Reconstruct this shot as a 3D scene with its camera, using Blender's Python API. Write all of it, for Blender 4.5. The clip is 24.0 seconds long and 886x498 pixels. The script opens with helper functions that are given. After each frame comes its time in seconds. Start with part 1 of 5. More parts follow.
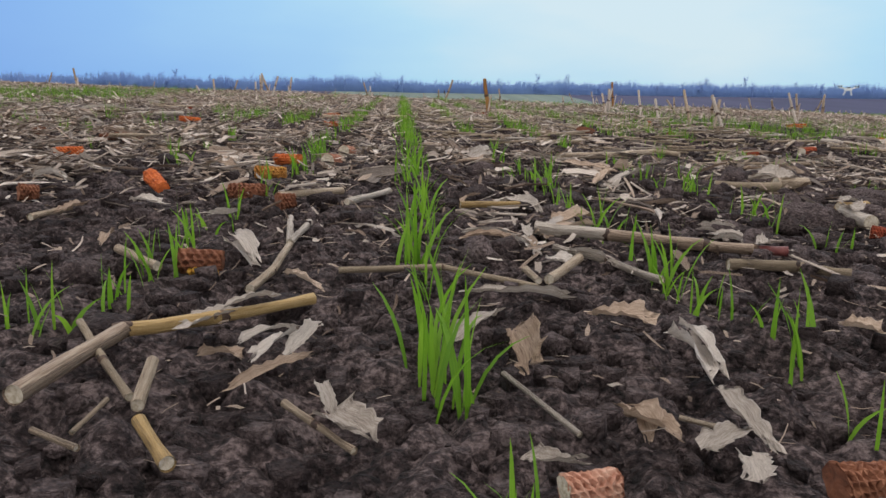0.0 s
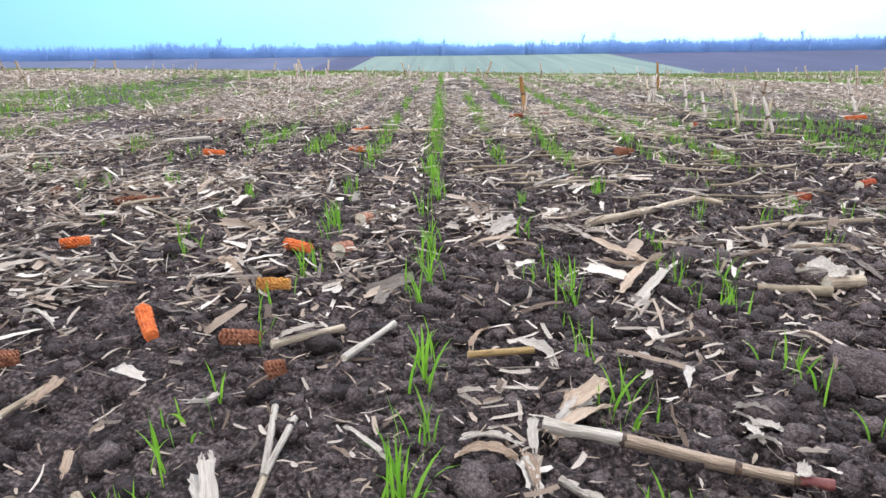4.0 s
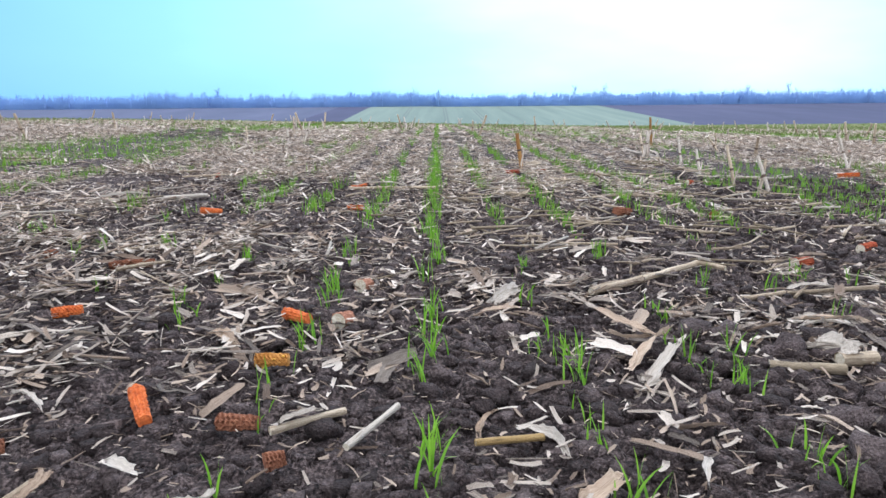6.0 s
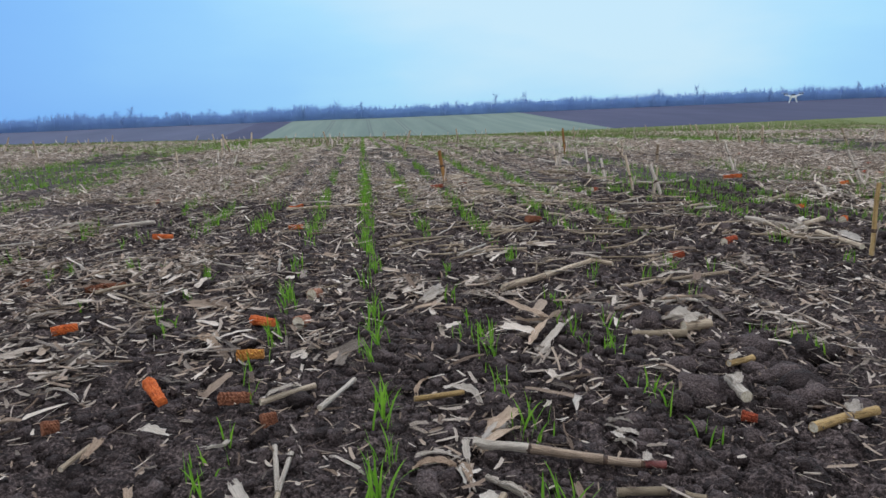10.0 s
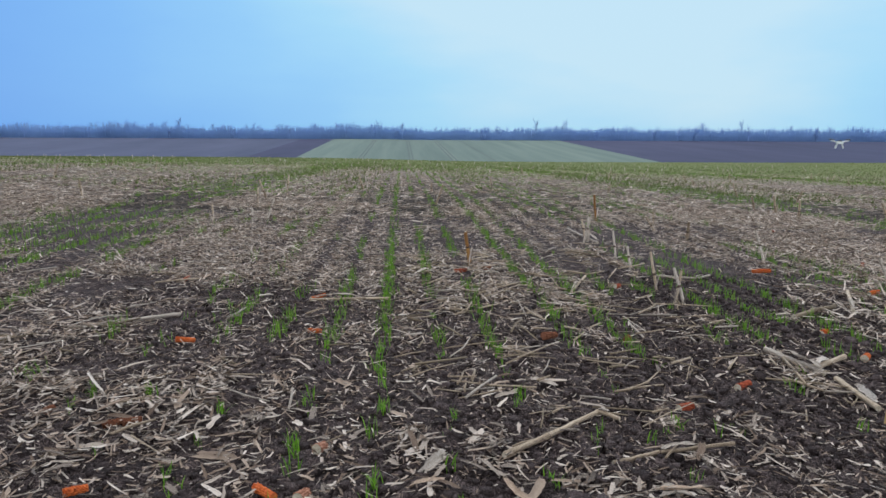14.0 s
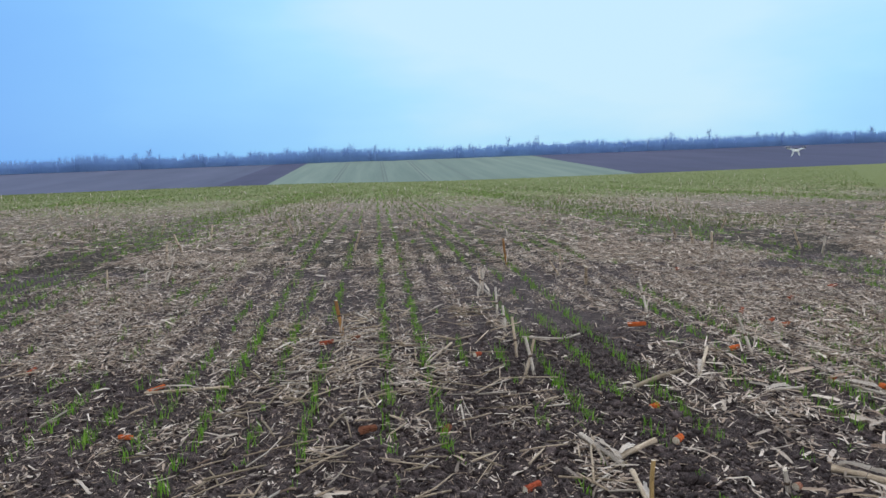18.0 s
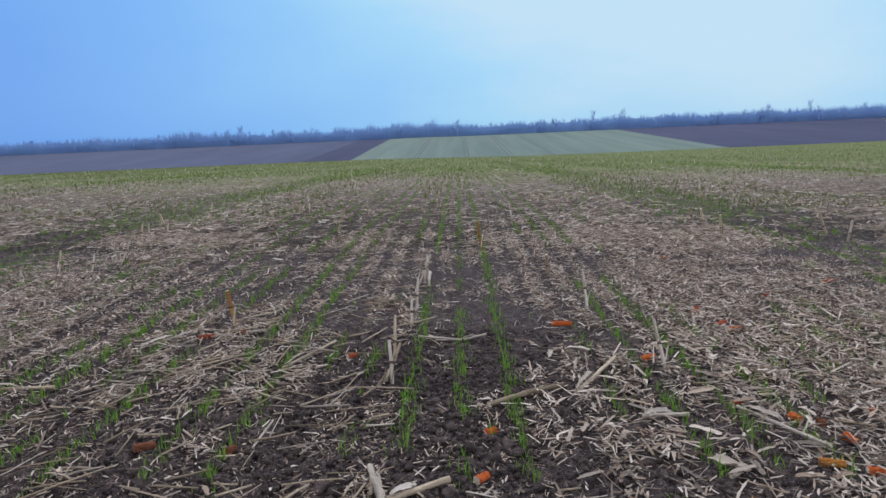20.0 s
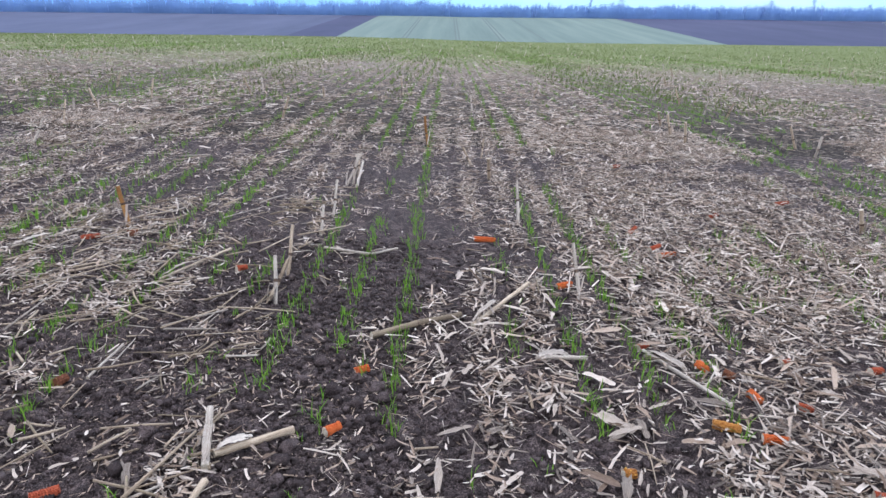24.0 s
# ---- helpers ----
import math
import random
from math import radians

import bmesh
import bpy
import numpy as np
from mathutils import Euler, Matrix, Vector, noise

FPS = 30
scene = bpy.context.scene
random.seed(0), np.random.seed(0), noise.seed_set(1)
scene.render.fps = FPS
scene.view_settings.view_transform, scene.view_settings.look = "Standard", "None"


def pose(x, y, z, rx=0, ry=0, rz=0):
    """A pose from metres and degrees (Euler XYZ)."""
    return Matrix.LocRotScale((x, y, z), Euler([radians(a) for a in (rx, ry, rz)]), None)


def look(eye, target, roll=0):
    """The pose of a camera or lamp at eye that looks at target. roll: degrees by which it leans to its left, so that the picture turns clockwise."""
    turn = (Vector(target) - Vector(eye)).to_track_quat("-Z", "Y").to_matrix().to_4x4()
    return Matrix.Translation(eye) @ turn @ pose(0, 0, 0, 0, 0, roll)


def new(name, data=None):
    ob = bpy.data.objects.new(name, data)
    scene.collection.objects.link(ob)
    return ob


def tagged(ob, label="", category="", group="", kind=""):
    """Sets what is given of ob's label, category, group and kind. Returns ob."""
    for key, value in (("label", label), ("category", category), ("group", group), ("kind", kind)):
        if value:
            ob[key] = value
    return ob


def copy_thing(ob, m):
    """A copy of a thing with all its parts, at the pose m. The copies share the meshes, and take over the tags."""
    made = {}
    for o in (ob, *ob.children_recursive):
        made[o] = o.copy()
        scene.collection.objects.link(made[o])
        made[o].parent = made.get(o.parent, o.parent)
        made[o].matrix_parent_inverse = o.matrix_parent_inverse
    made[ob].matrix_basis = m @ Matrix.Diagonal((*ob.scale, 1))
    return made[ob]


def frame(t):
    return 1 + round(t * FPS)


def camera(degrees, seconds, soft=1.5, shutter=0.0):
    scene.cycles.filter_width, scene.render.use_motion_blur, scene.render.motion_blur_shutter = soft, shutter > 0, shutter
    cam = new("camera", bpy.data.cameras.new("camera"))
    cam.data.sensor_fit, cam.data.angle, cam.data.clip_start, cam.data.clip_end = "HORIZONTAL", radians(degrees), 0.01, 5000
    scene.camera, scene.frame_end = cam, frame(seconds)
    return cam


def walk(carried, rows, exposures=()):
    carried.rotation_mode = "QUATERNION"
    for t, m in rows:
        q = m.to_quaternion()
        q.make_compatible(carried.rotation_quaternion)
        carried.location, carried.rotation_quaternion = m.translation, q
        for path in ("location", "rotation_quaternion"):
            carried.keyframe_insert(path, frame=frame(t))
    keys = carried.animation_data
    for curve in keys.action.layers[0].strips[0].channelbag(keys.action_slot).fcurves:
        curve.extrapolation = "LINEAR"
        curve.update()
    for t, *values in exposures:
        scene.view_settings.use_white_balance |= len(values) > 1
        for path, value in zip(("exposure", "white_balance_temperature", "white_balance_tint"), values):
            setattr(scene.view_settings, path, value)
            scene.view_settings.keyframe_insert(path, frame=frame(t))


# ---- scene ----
cam = camera(65.0, 24.0, soft=1.5)
PATH = [
    (0, (0.116, 0.226, 0.114), (0.236, 2.169, -0.346), 0.8),
    (0.5, (0.113, 0.224, 0.116), (0.282, 2.156, -0.373), 1.4),
    (1, (0.104, 0.219, 0.108), (0.278, 2.137, -0.432), 2.6),
    (1.5, (0.106, 0.22, 0.129), (0.243, 2.162, -0.328), 1.5),
    (2, (0.115, 0.226, 0.161), (0.203, 2.161, -0.337), 0.3),
    (2.5, (0.127, 0.251, 0.203), (0.17, 2.156, -0.406), -2.3),
    (3, (0.144, 0.284, 0.234), (0.134, 2.181, -0.396), -1.6),
    (3.5, (0.155, 0.308, 0.255), (0.144, 2.221, -0.327), -1.0),
    (5.5, (0.144, 0.334, 0.262), (0.133, 2.264, -0.265), -0.5),
    (6, (0.143, 0.344, 0.281), (0.154, 2.298, -0.143), -0.5),
    (6.5, (0.143, 0.355, 0.304), (0.15, 2.332, 0.003), 0.7),
    (7, (0.146, 0.357, 0.318), (0.152, 2.347, 0.113), 0.2),
    (7.5, (0.15, 0.342, 0.316), (0.154, 2.334, 0.133), 0.5),
    (8, (0.163, 0.317, 0.305), (0.224, 2.3, 0.045), 1.2),
    (8.5, (0.172, 0.277, 0.29), (0.253, 2.252, -0.016), -0.1),
    (9, (0.169, 0.244, 0.267), (0.238, 2.209, -0.099), -2.4),
    (9.5, (0.159, 0.179, 0.274), (0.372, 2.131, -0.103), 1.1),
    (10, (0.131, 0.135, 0.325), (0.342, 2.083, -0.075), -2.3),
    (10.5, (0.119, 0.115, 0.356), (0.266, 2.073, -0.027), -0.9),
    (12.5, (0.037, 0.141, 0.475), (0.237, 2.097, 0.112), 0.3),
    (13, (0.04, 0.117, 0.512), (0.274, 2.063, 0.11), 0.6),
    (13.5, (0.111, 0.141, 0.513), (0.173, 2.112, 0.18), -0.5),
    (14, (0.181, 0.153, 0.578), (0.299, 2.122, 0.244), 0.3),
    (14.5, (0.169, 0.158, 0.706), (0.226, 2.131, 0.383), -0.2),
    (15, (0.123, 0.114, 0.759), (0.168, 2.068, 0.335), -1.6),
    (15.5, (0.089, 0.069, 0.788), (0.173, 2.025, 0.379), -3.8),
    (16, (0.131, 0.038, 0.791), (0.233, 2.01, 0.472), -4.7),
    (16.5, (0.246, 0.01, 0.794), (0.188, 1.986, 0.487), -3.3),
    (17, (0.414, 0.053, 0.773), (0.457, 2.03, 0.469), -4.5),
    (17.5, (0.49, 0.132, 0.776), (0.694, 2.1, 0.48), -5.1),
    (18, (0.663, 0.177, 0.773), (0.844, 2.149, 0.491), -2.1),
    (18.5, (0.824, 0.204, 0.747), (0.904, 2.181, 0.459), -2.7),
    (20.5, (1.581, 0.584, 0.751), (1.49, 2.538, 0.335), -1.7),
    (21, (1.681, 0.698, 0.751), (1.563, 2.586, 0.1), -1.2),
    (21.5, (1.72, 0.72, 0.735), (1.734, 2.549, -0.074), 2.5),
    (22, (1.695, 0.723, 0.737), (1.681, 2.542, -0.093), 0.3),
    (22.5, (1.678, 0.723, 0.748), (1.647, 2.575, -0.005), -0.3),
    (23, (1.673, 0.723, 0.748), (1.645, 2.58, 0.005), -0.4),
    (23.5, (1.671, 0.724, 0.751), (1.65, 2.594, 0.042), -0.2),
    (24, (1.665, 0.72, 0.767), (1.654, 2.609, 0.11), 0.6),
]
EXPOSURES = [(0, -0.32, 6850, 13), (1, 0.3, 6500, 11), (2, 0.35, 6250, 10), (3, 0.7, 6200, 9), (3.5, 0.7, 6150, 9), (5.5, 0.58, 6000, 8), (6, 0.5, 5950, 8), (7, -0.1, 6050, 6), (8, -0.35, 6000, 5), (9, -0.48, 6050, 6), (10, -0.33, 6100, 7), (14, -0.38, 6150, 7), (18, -0.28, 6100, 6), (20.5, -0.45, 6000, 11), (21, -0.45, 5950, 11), (21.7, 0.22, 6050, 13), (22, 0.22, 6050, 13), (24, 0.27, 5750, 12)]
walk(cam, [(t, look(eye, target, roll)) for t, eye, target, roll in PATH], EXPOSURES)

SUN_AZ, SUN_EL = 18.0, 58.0
world = bpy.data.worlds.new("overcast_sky")
scene.world = world
world.use_nodes = True


def build_sky():
    nt = world.node_tree
    N, L = nt.nodes, nt.links
    back = N["Background"]
    sky = N.new("ShaderNodeTexSky")
    sky.sky_type, sky.sun_disc = "NISHITA", False
    sky.sun_elevation, sky.sun_rotation = radians(SUN_EL), radians(SUN_AZ)
    sky.air_density, sky.dust_density, sky.ozone_density = 1.0, 2.0, 1.0
    co = N.new("ShaderNodeTexCoord")
    # closeness to the veiled sun
    dot = N.new("ShaderNodeVectorMath")
    dot.operation = "DOT_PRODUCT"
    a, e = radians(SUN_AZ), radians(24)
    dot.inputs[1].default_value = (math.sin(a) * math.cos(e), math.cos(a) * math.cos(e), math.sin(e))
    L.new(co.outputs["Generated"], dot.inputs[0])
    cloud = N.new("ShaderNodeTexNoise")
    cloud.inputs["Scale"].default_value, cloud.inputs["Detail"].default_value = 2.6, 6
    squash = N.new("ShaderNodeMapping")
    squash.inputs["Scale"].default_value = (1, 1, 3.5)
    L.new(co.outputs["Generated"], squash.inputs[0])
    L.new(squash.outputs[0], cloud.inputs["Vector"])
    add = N.new("ShaderNodeMath")
    add.operation = "MULTIPLY_ADD"
    add.inputs[1].default_value = 0.12
    L.new(cloud.outputs[0], add.inputs[0])
    L.new(dot.outputs["Value"], add.inputs[2])
    ramp = N.new("ShaderNodeValToRGB")
    r = ramp.color_ramp
    r.elements[0].position, r.elements[0].color = 0.30, (1.62, 1.70, 1.82, 1)
    r.elements[1].position, r.elements[1].color = 1.0, (0.77, 1.03, 1.18, 1)
    for p, c in ((0.56, (0.25, 0.50, 1.06, 1)), (0.68, (0.25, 0.54, 1.13, 1)), (0.82, (0.325, 0.67, 1.19, 1)), (0.90, (0.42, 0.80, 1.21, 1)), (0.95, (0.54, 0.93, 1.21, 1))):
        r.elements.new(p).color = c
    L.new(add.outputs[0], ramp.inputs[0])
    # overhead the cloud is plain grey-white
    sep = N.new("ShaderNodeSeparateXYZ")
    L.new(co.outputs["Generated"], sep.inputs[0])
    up = N.new("ShaderNodeMapRange")
    up.inputs["From Min"].default_value, up.inputs["From Max"].default_value = 0.32, 0.75
    L.new(sep.outputs["Z"], up.inputs["Value"])
    mix = N.new("ShaderNodeMix")
    mix.data_type = "RGBA"
    L.new(up.outputs[0], mix.inputs["Factor"])
    L.new(ramp.outputs[0], mix.inputs["A"])
    mix.inputs["B"].default_value = (1.48, 1.53, 1.60, 1)
    veil = N.new("ShaderNodeMix")
    veil.data_type = "RGBA"
    veil.inputs["Factor"].default_value = 0.93
    thin = N.new("ShaderNodeVectorMath")
    thin.operation = "SCALE"
    thin.inputs["Scale"].default_value = 0.12
    L.new(sky.outputs[0], thin.inputs[0])
    L.new(thin.outputs[0], veil.inputs["A"])
    L.new(mix.outputs["Result"], veil.inputs["B"])
    L.new(veil.outputs["Result"], back.inputs["Color"])
    back.inputs["Strength"].default_value = 1.0


build_sky()
sun = new("sun", bpy.data.lights.new("sun", "SUN"))
sun.data.energy, sun.data.angle, sun.data.color = 1.7, radians(20), (0.97, 0.98, 1.0)
_a, _e = radians(SUN_AZ), radians(SUN_EL)
sun.matrix_world = look((40 * math.sin(_a) * math.cos(_e), 40 * math.cos(_a) * math.cos(_e), 40 * math.sin(_e)), (0, 0, 0))


# ---- materials ----
def material(name, stops, scale=40.0, rough=0.85, bump=0.3, bump_scale=None, stretch=None, island=False, uv=False, sheen=0.0, detail=6, wear=0.35, bump_depth=0.004, translucent=0.0, span=0.22):
    """stops: colours from the darkest to the lightest; they run by noise at two scales and by piece."""
    m = bpy.data.materials.new(name)
    m.use_nodes = True
    nt = m.node_tree
    N, L = nt.nodes, nt.links
    b = N["Principled BSDF"]
    b.inputs["Roughness"].default_value = rough
    b.inputs["Specular IOR Level"].default_value = 0.25
    if uv:
        src = N.new("ShaderNodeTexCoord").outputs["UV"]
    else:
        src = N.new("ShaderNodeNewGeometry").outputs["Position"]
    mp = N.new("ShaderNodeMapping")
    if stretch:
        mp.inputs["Scale"].default_value = stretch
    L.new(src, mp.inputs[0])
    fine = N.new("ShaderNodeTexNoise")
    fine.inputs["Scale"].default_value, fine.inputs["Detail"].default_value = scale, detail
    fine.inputs["Roughness"].default_value = 0.65
    L.new(mp.outputs[0], fine.inputs["Vector"])
    broad = N.new("ShaderNodeTexNoise")
    broad.inputs["Scale"].default_value, broad.inputs["Detail"].default_value = scale * 0.13, 3
    L.new(mp.outputs[0], broad.inputs["Vector"])
    s = N.new("ShaderNodeMath")
    s.operation = "MULTIPLY_ADD"
    s.inputs[1].default_value = wear
    L.new(broad.outputs[0], s.inputs[0])
    L.new(fine.outputs[0], s.inputs[2])
    val = s.outputs[0]
    shift = 0.5 * wear
    if island:
        geo, ob = N.new("ShaderNodeNewGeometry"), N.new("ShaderNodeObjectInfo")
        one = N.new("ShaderNodeMath")
        one.operation = "ADD"
        L.new(geo.outputs["Random Per Island"], one.inputs[0])
        L.new(ob.outputs["Random"], one.inputs[1])
        fr = N.new("ShaderNodeMath")
        fr.operation = "FRACT"
        L.new(one.outputs[0], fr.inputs[0])
        s2 = N.new("ShaderNodeMath")
        s2.operation = "MULTIPLY_ADD"
        s2.inputs[1].default_value = island
        L.new(fr.outputs[0], s2.inputs[0])
        L.new(val, s2.inputs[2])
        val = s2.outputs[0]
        shift += 0.5 * island
    ramp = N.new("ShaderNodeValToRGB")
    r = ramp.color_ramp
    lo, hi = 0.5 - span + shift - 0.5 * (island or 0), 0.5 + span + shift + 0.5 * (island or 0)
    mr = N.new("ShaderNodeMapRange")
    mr.inputs["From Min"].default_value, mr.inputs["From Max"].default_value = lo, hi
    L.new(val, mr.inputs["Value"])
    L.new(mr.outputs[0], ramp.inputs[0])
    for i, c in enumerate(stops):
        p = i / (len(stops) - 1)
        el = r.elements[0] if i == 0 else r.elements[len(r.elements) - 1] if i == len(stops) - 1 else r.elements.new(p)
        el.color = (*c, 1)
    L.new(ramp.outputs[0], b.inputs["Base Color"])
    if bump:
        bp = N.new("ShaderNodeBump")
        bp.inputs["Strength"].default_value, bp.inputs["Distance"].default_value = bump, bump_depth
        bn = fine
        if bump_scale:
            bn = N.new("ShaderNodeTexNoise")
            bn.inputs["Scale"].default_value, bn.inputs["Detail"].default_value = bump_scale, 5
            L.new(mp.outputs[0], bn.inputs["Vector"])
        L.new(bn.outputs[0], bp.inputs["Height"])
        L.new(bp.outputs[0], b.inputs["Normal"])
    if translucent:
        tr = N.new("ShaderNodeBsdfTranslucent")
        L.new(ramp.outputs[0], tr.inputs["Color"])
        mx = N.new("ShaderNodeMixShader")
        mx.inputs[0].default_value = translucent
        L.new(b.outputs[0], mx.inputs[1])
        L.new(tr.outputs[0], mx.inputs[2])
        L.new(mx.outputs[0], N["Material Output"].inputs["Surface"])
    return m


M_SOIL = material("soil", [(0.008, 0.0054, 0.0050), (0.044, 0.0300, 0.0287), (0.175, 0.130, 0.122)], 260, 0.95, 1.0, 300, bump_depth=0.009, detail=9, span=0.15)
M_CLOD = material("clod", [(0.011, 0.0075, 0.0070), (0.056, 0.0385, 0.0368), (0.20, 0.150, 0.142)], 380, 0.95, 1.0, 420, island=0.25, bump_depth=0.008, detail=9, span=0.16)
M_LEAF = material("dry_leaf", [(0.035, 0.027, 0.023), (0.15, 0.118, 0.098), (0.43, 0.348, 0.285), (0.67, 0.565, 0.48), (0.86, 0.77, 0.685)], 5, 0.75, 0.7, None, (1.2, 12, 1), 0.85, True, wear=0.5, bump_depth=0.002, translucent=0.15)
M_PALE_LEAF = material("bleached_leaf", [(0.11, 0.083, 0.066), (0.42, 0.35, 0.29), (0.66, 0.575, 0.50), (0.82, 0.745, 0.68)], 5, 0.75, 0.8, None, (1.2, 9, 1), 0.3, True, wear=0.7, bump_depth=0.002, translucent=0.15)
M_TAN_LEAF = material("tan_leaf", [(0.10, 0.058, 0.036), (0.33, 0.225, 0.155), (0.58, 0.43, 0.32), (0.72, 0.59, 0.47)], 5, 0.75, 0.8, None, (1.2, 9, 1), 0.3, True, wear=0.7, bump_depth=0.002, translucent=0.15)
M_HUSK = material("tan_husk", [(0.045, 0.028, 0.020), (0.18, 0.122, 0.088), (0.42, 0.312, 0.235), (0.66, 0.53, 0.43)], 5, 0.7, 0.7, None, (1.2, 12, 1), 0.75, True, wear=0.5, bump_depth=0.002, translucent=0.15)
M_STALK = {
    "tan": material("tan_stalk", [(0.09, 0.056, 0.036), (0.38, 0.285, 0.195), (0.66, 0.545, 0.42)], 6, 0.65, 0.9, None, (1.2, 9, 1), 0.2, True, wear=0.7, bump_depth=0.002),
    "grey": material("grey_stalk", [(0.10, 0.077, 0.06), (0.40, 0.335, 0.275), (0.68, 0.595, 0.51)], 6, 0.75, 0.9, None, (1.2, 9, 1), 0.2, True, wear=0.7, bump_depth=0.002),
    "yellow": material("yellow_stalk", [(0.11, 0.065, 0.025), (0.42, 0.27, 0.105), (0.62, 0.47, 0.27)], 6, 0.55, 0.7, None, (1.2, 8, 1), 0.2, True, wear=0.7, bump_depth=0.002),
    "red": material("reddish_stalk", [(0.03, 0.020, 0.016), (0.28, 0.195, 0.135), (0.62, 0.50, 0.385)], 3.5, 0.6, 0.9, None, (1.4, 8, 1), 0.15, True, wear=0.9, bump_depth=0.002),
    "dark": material("weathered_stalk", [(0.06, 0.045, 0.032), (0.20, 0.15, 0.10), (0.38, 0.30, 0.21)], 6, 0.8, 0.6, None, (1.5, 9, 1), 0.2, True, bump_depth=0.002),
}
M_NODE = material("stalk_node", [(0.02, 0.012, 0.010), (0.075, 0.045, 0.032), (0.18, 0.115, 0.07)], 300, 0.7, 0.4)
M_MAROON = material("maroon_rind", [(0.05, 0.015, 0.015), (0.13, 0.036, 0.032), (0.22, 0.075, 0.06)], 200, 0.5, 0.3)
M_PITH = material("pith", [(0.30, 0.23, 0.15), (0.55, 0.47, 0.36), (0.68, 0.62, 0.52)], 500, 0.9, 0.5)
M_COB = {
    "o": material("orange_cob", [(0.16, 0.035, 0.012), (0.52, 0.115, 0.025), (0.66, 0.20, 0.06)], 220, 0.7, 0.5, island=0.1),
    "r": material("red_cob", [(0.10, 0.02, 0.012), (0.34, 0.07, 0.03), (0.46, 0.13, 0.06)], 220, 0.75, 0.5, island=0.1),
    "b": material("brown_cob", [(0.07, 0.025, 0.014), (0.20, 0.075, 0.04), (0.32, 0.14, 0.075)], 220, 0.8, 0.5, island=0.1),
    "y": material("yellowish_cob", [(0.16, 0.06, 0.015), (0.42, 0.18, 0.04), (0.52, 0.28, 0.08)], 220, 0.7, 0.5, island=0.1),
    "p": material("pale_cob", [(0.20, 0.08, 0.05), (0.42, 0.20, 0.13), (0.58, 0.38, 0.28)], 220, 0.8, 0.5, island=0.1),
}
M_KERNEL = material("kernel", [(0.50, 0.24, 0.03), (0.66, 0.36, 0.06), (0.75, 0.50, 0.15)], 200, 0.35, 0.1)
M_WHEAT = material("wheat_blade", [(0.07, 0.17, 0.014), (0.16, 0.34, 0.025), (0.28, 0.46, 0.05)], 4, 0.45, 0.25, None, (1, 6, 1), 0.4, True, bump_depth=0.001, translucent=0.5)
M_WHEAT_ROW = material("row_wheat", [(0.07, 0.15, 0.016), (0.145, 0.28, 0.028), (0.26, 0.39, 0.05)], 4, 0.5, 0.25, None, (1, 6, 1), 0.5, True, bump_depth=0.001, translucent=0.4)
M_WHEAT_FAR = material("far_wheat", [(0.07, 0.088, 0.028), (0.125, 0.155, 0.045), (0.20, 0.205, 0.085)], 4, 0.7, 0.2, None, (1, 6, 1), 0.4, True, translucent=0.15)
M_WEED = material("dead_weed", [(0.10, 0.04, 0.015), (0.30, 0.14, 0.04), (0.48, 0.28, 0.10)], 6, 0.7, 0.4, None, (1.5, 8, 1), 0.2, True)
# strip and wheel tracks: colours paled and blued to imitate distance haze
M_STRIP = material("hazed_wheat_field", [(0.100, 0.132, 0.116), (0.124, 0.160, 0.137), (0.152, 0.188, 0.158)], 0.06, 0.95, 0.2, stretch=(1.6, 0.05, 1))
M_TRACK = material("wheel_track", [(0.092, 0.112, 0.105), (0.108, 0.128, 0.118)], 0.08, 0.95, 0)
# ploughed soil with the violet-blue of distance haze put into its colour
M_HAZED_PLOUGH = material("hazed_plough", [(0.050, 0.056, 0.098), (0.065, 0.071, 0.120), (0.082, 0.086, 0.142)], 0.03, 0.95, 0.2, stretch=(1, 0.25, 1))
# a darker tone of the same haze-tinted plough colour
M_DARK_PLOUGH = material("dark_hazed_plough", [(0.032, 0.034, 0.072), (0.042, 0.043, 0.088), (0.055, 0.054, 0.102)], 0.03, 0.95, 0.2, stretch=(1, 0.25, 1))
# bark and shrub colours painted pale blue to stand in for distance haze
M_HAZED_BARK = material("hazed_bark", [(0.29, 0.42, 0.68), (0.34, 0.48, 0.75), (0.39, 0.54, 0.82)], 0.1, 0.95, 0, island=0.2, translucent=0.4)
M_HAZED_SHRUB = material("hazed_shrub", [(0.19, 0.30, 0.52), (0.225, 0.345, 0.58), (0.26, 0.39, 0.64)], 0.05, 0.95, 0, island=0.1, translucent=0.5)
M_WHITE = material("white_plastic", [(0.70, 0.70, 0.72), (0.80, 0.80, 0.82)], 3, 0.4, 0)
M_DARK = material("dark_plastic", [(0.03, 0.03, 0.035), (0.06, 0.06, 0.07)], 3, 0.5, 0)


# ---- ground heights ----
def lattice(ix, iy, k):
    h = (ix.astype(np.int64) * 374761393 + iy.astype(np.int64) * 668265263 + k * 2246822519) & 0xFFFFFFFF
    h = ((h ^ (h >> 13)) * 1274126177) & 0xFFFFFFFF
    return ((h ^ (h >> 16)) & 0xFFFF) / 65535.0


def value_noise(x, y, size, k=0):
    x, y = np.asarray(x, float) / size, np.asarray(y, float) / size
    ix, iy = np.floor(x), np.floor(y)
    fx, fy = x - ix, y - iy
    fx, fy = fx * fx * (3 - 2 * fx), fy * fy * (3 - 2 * fy)
    a = lattice(ix, iy, k) * (1 - fx) + lattice(ix + 1, iy, k) * fx
    b = lattice(ix, iy + 1, k) * (1 - fx) + lattice(ix + 1, iy + 1, k) * fx
    return a * (1 - fy) + b * fy


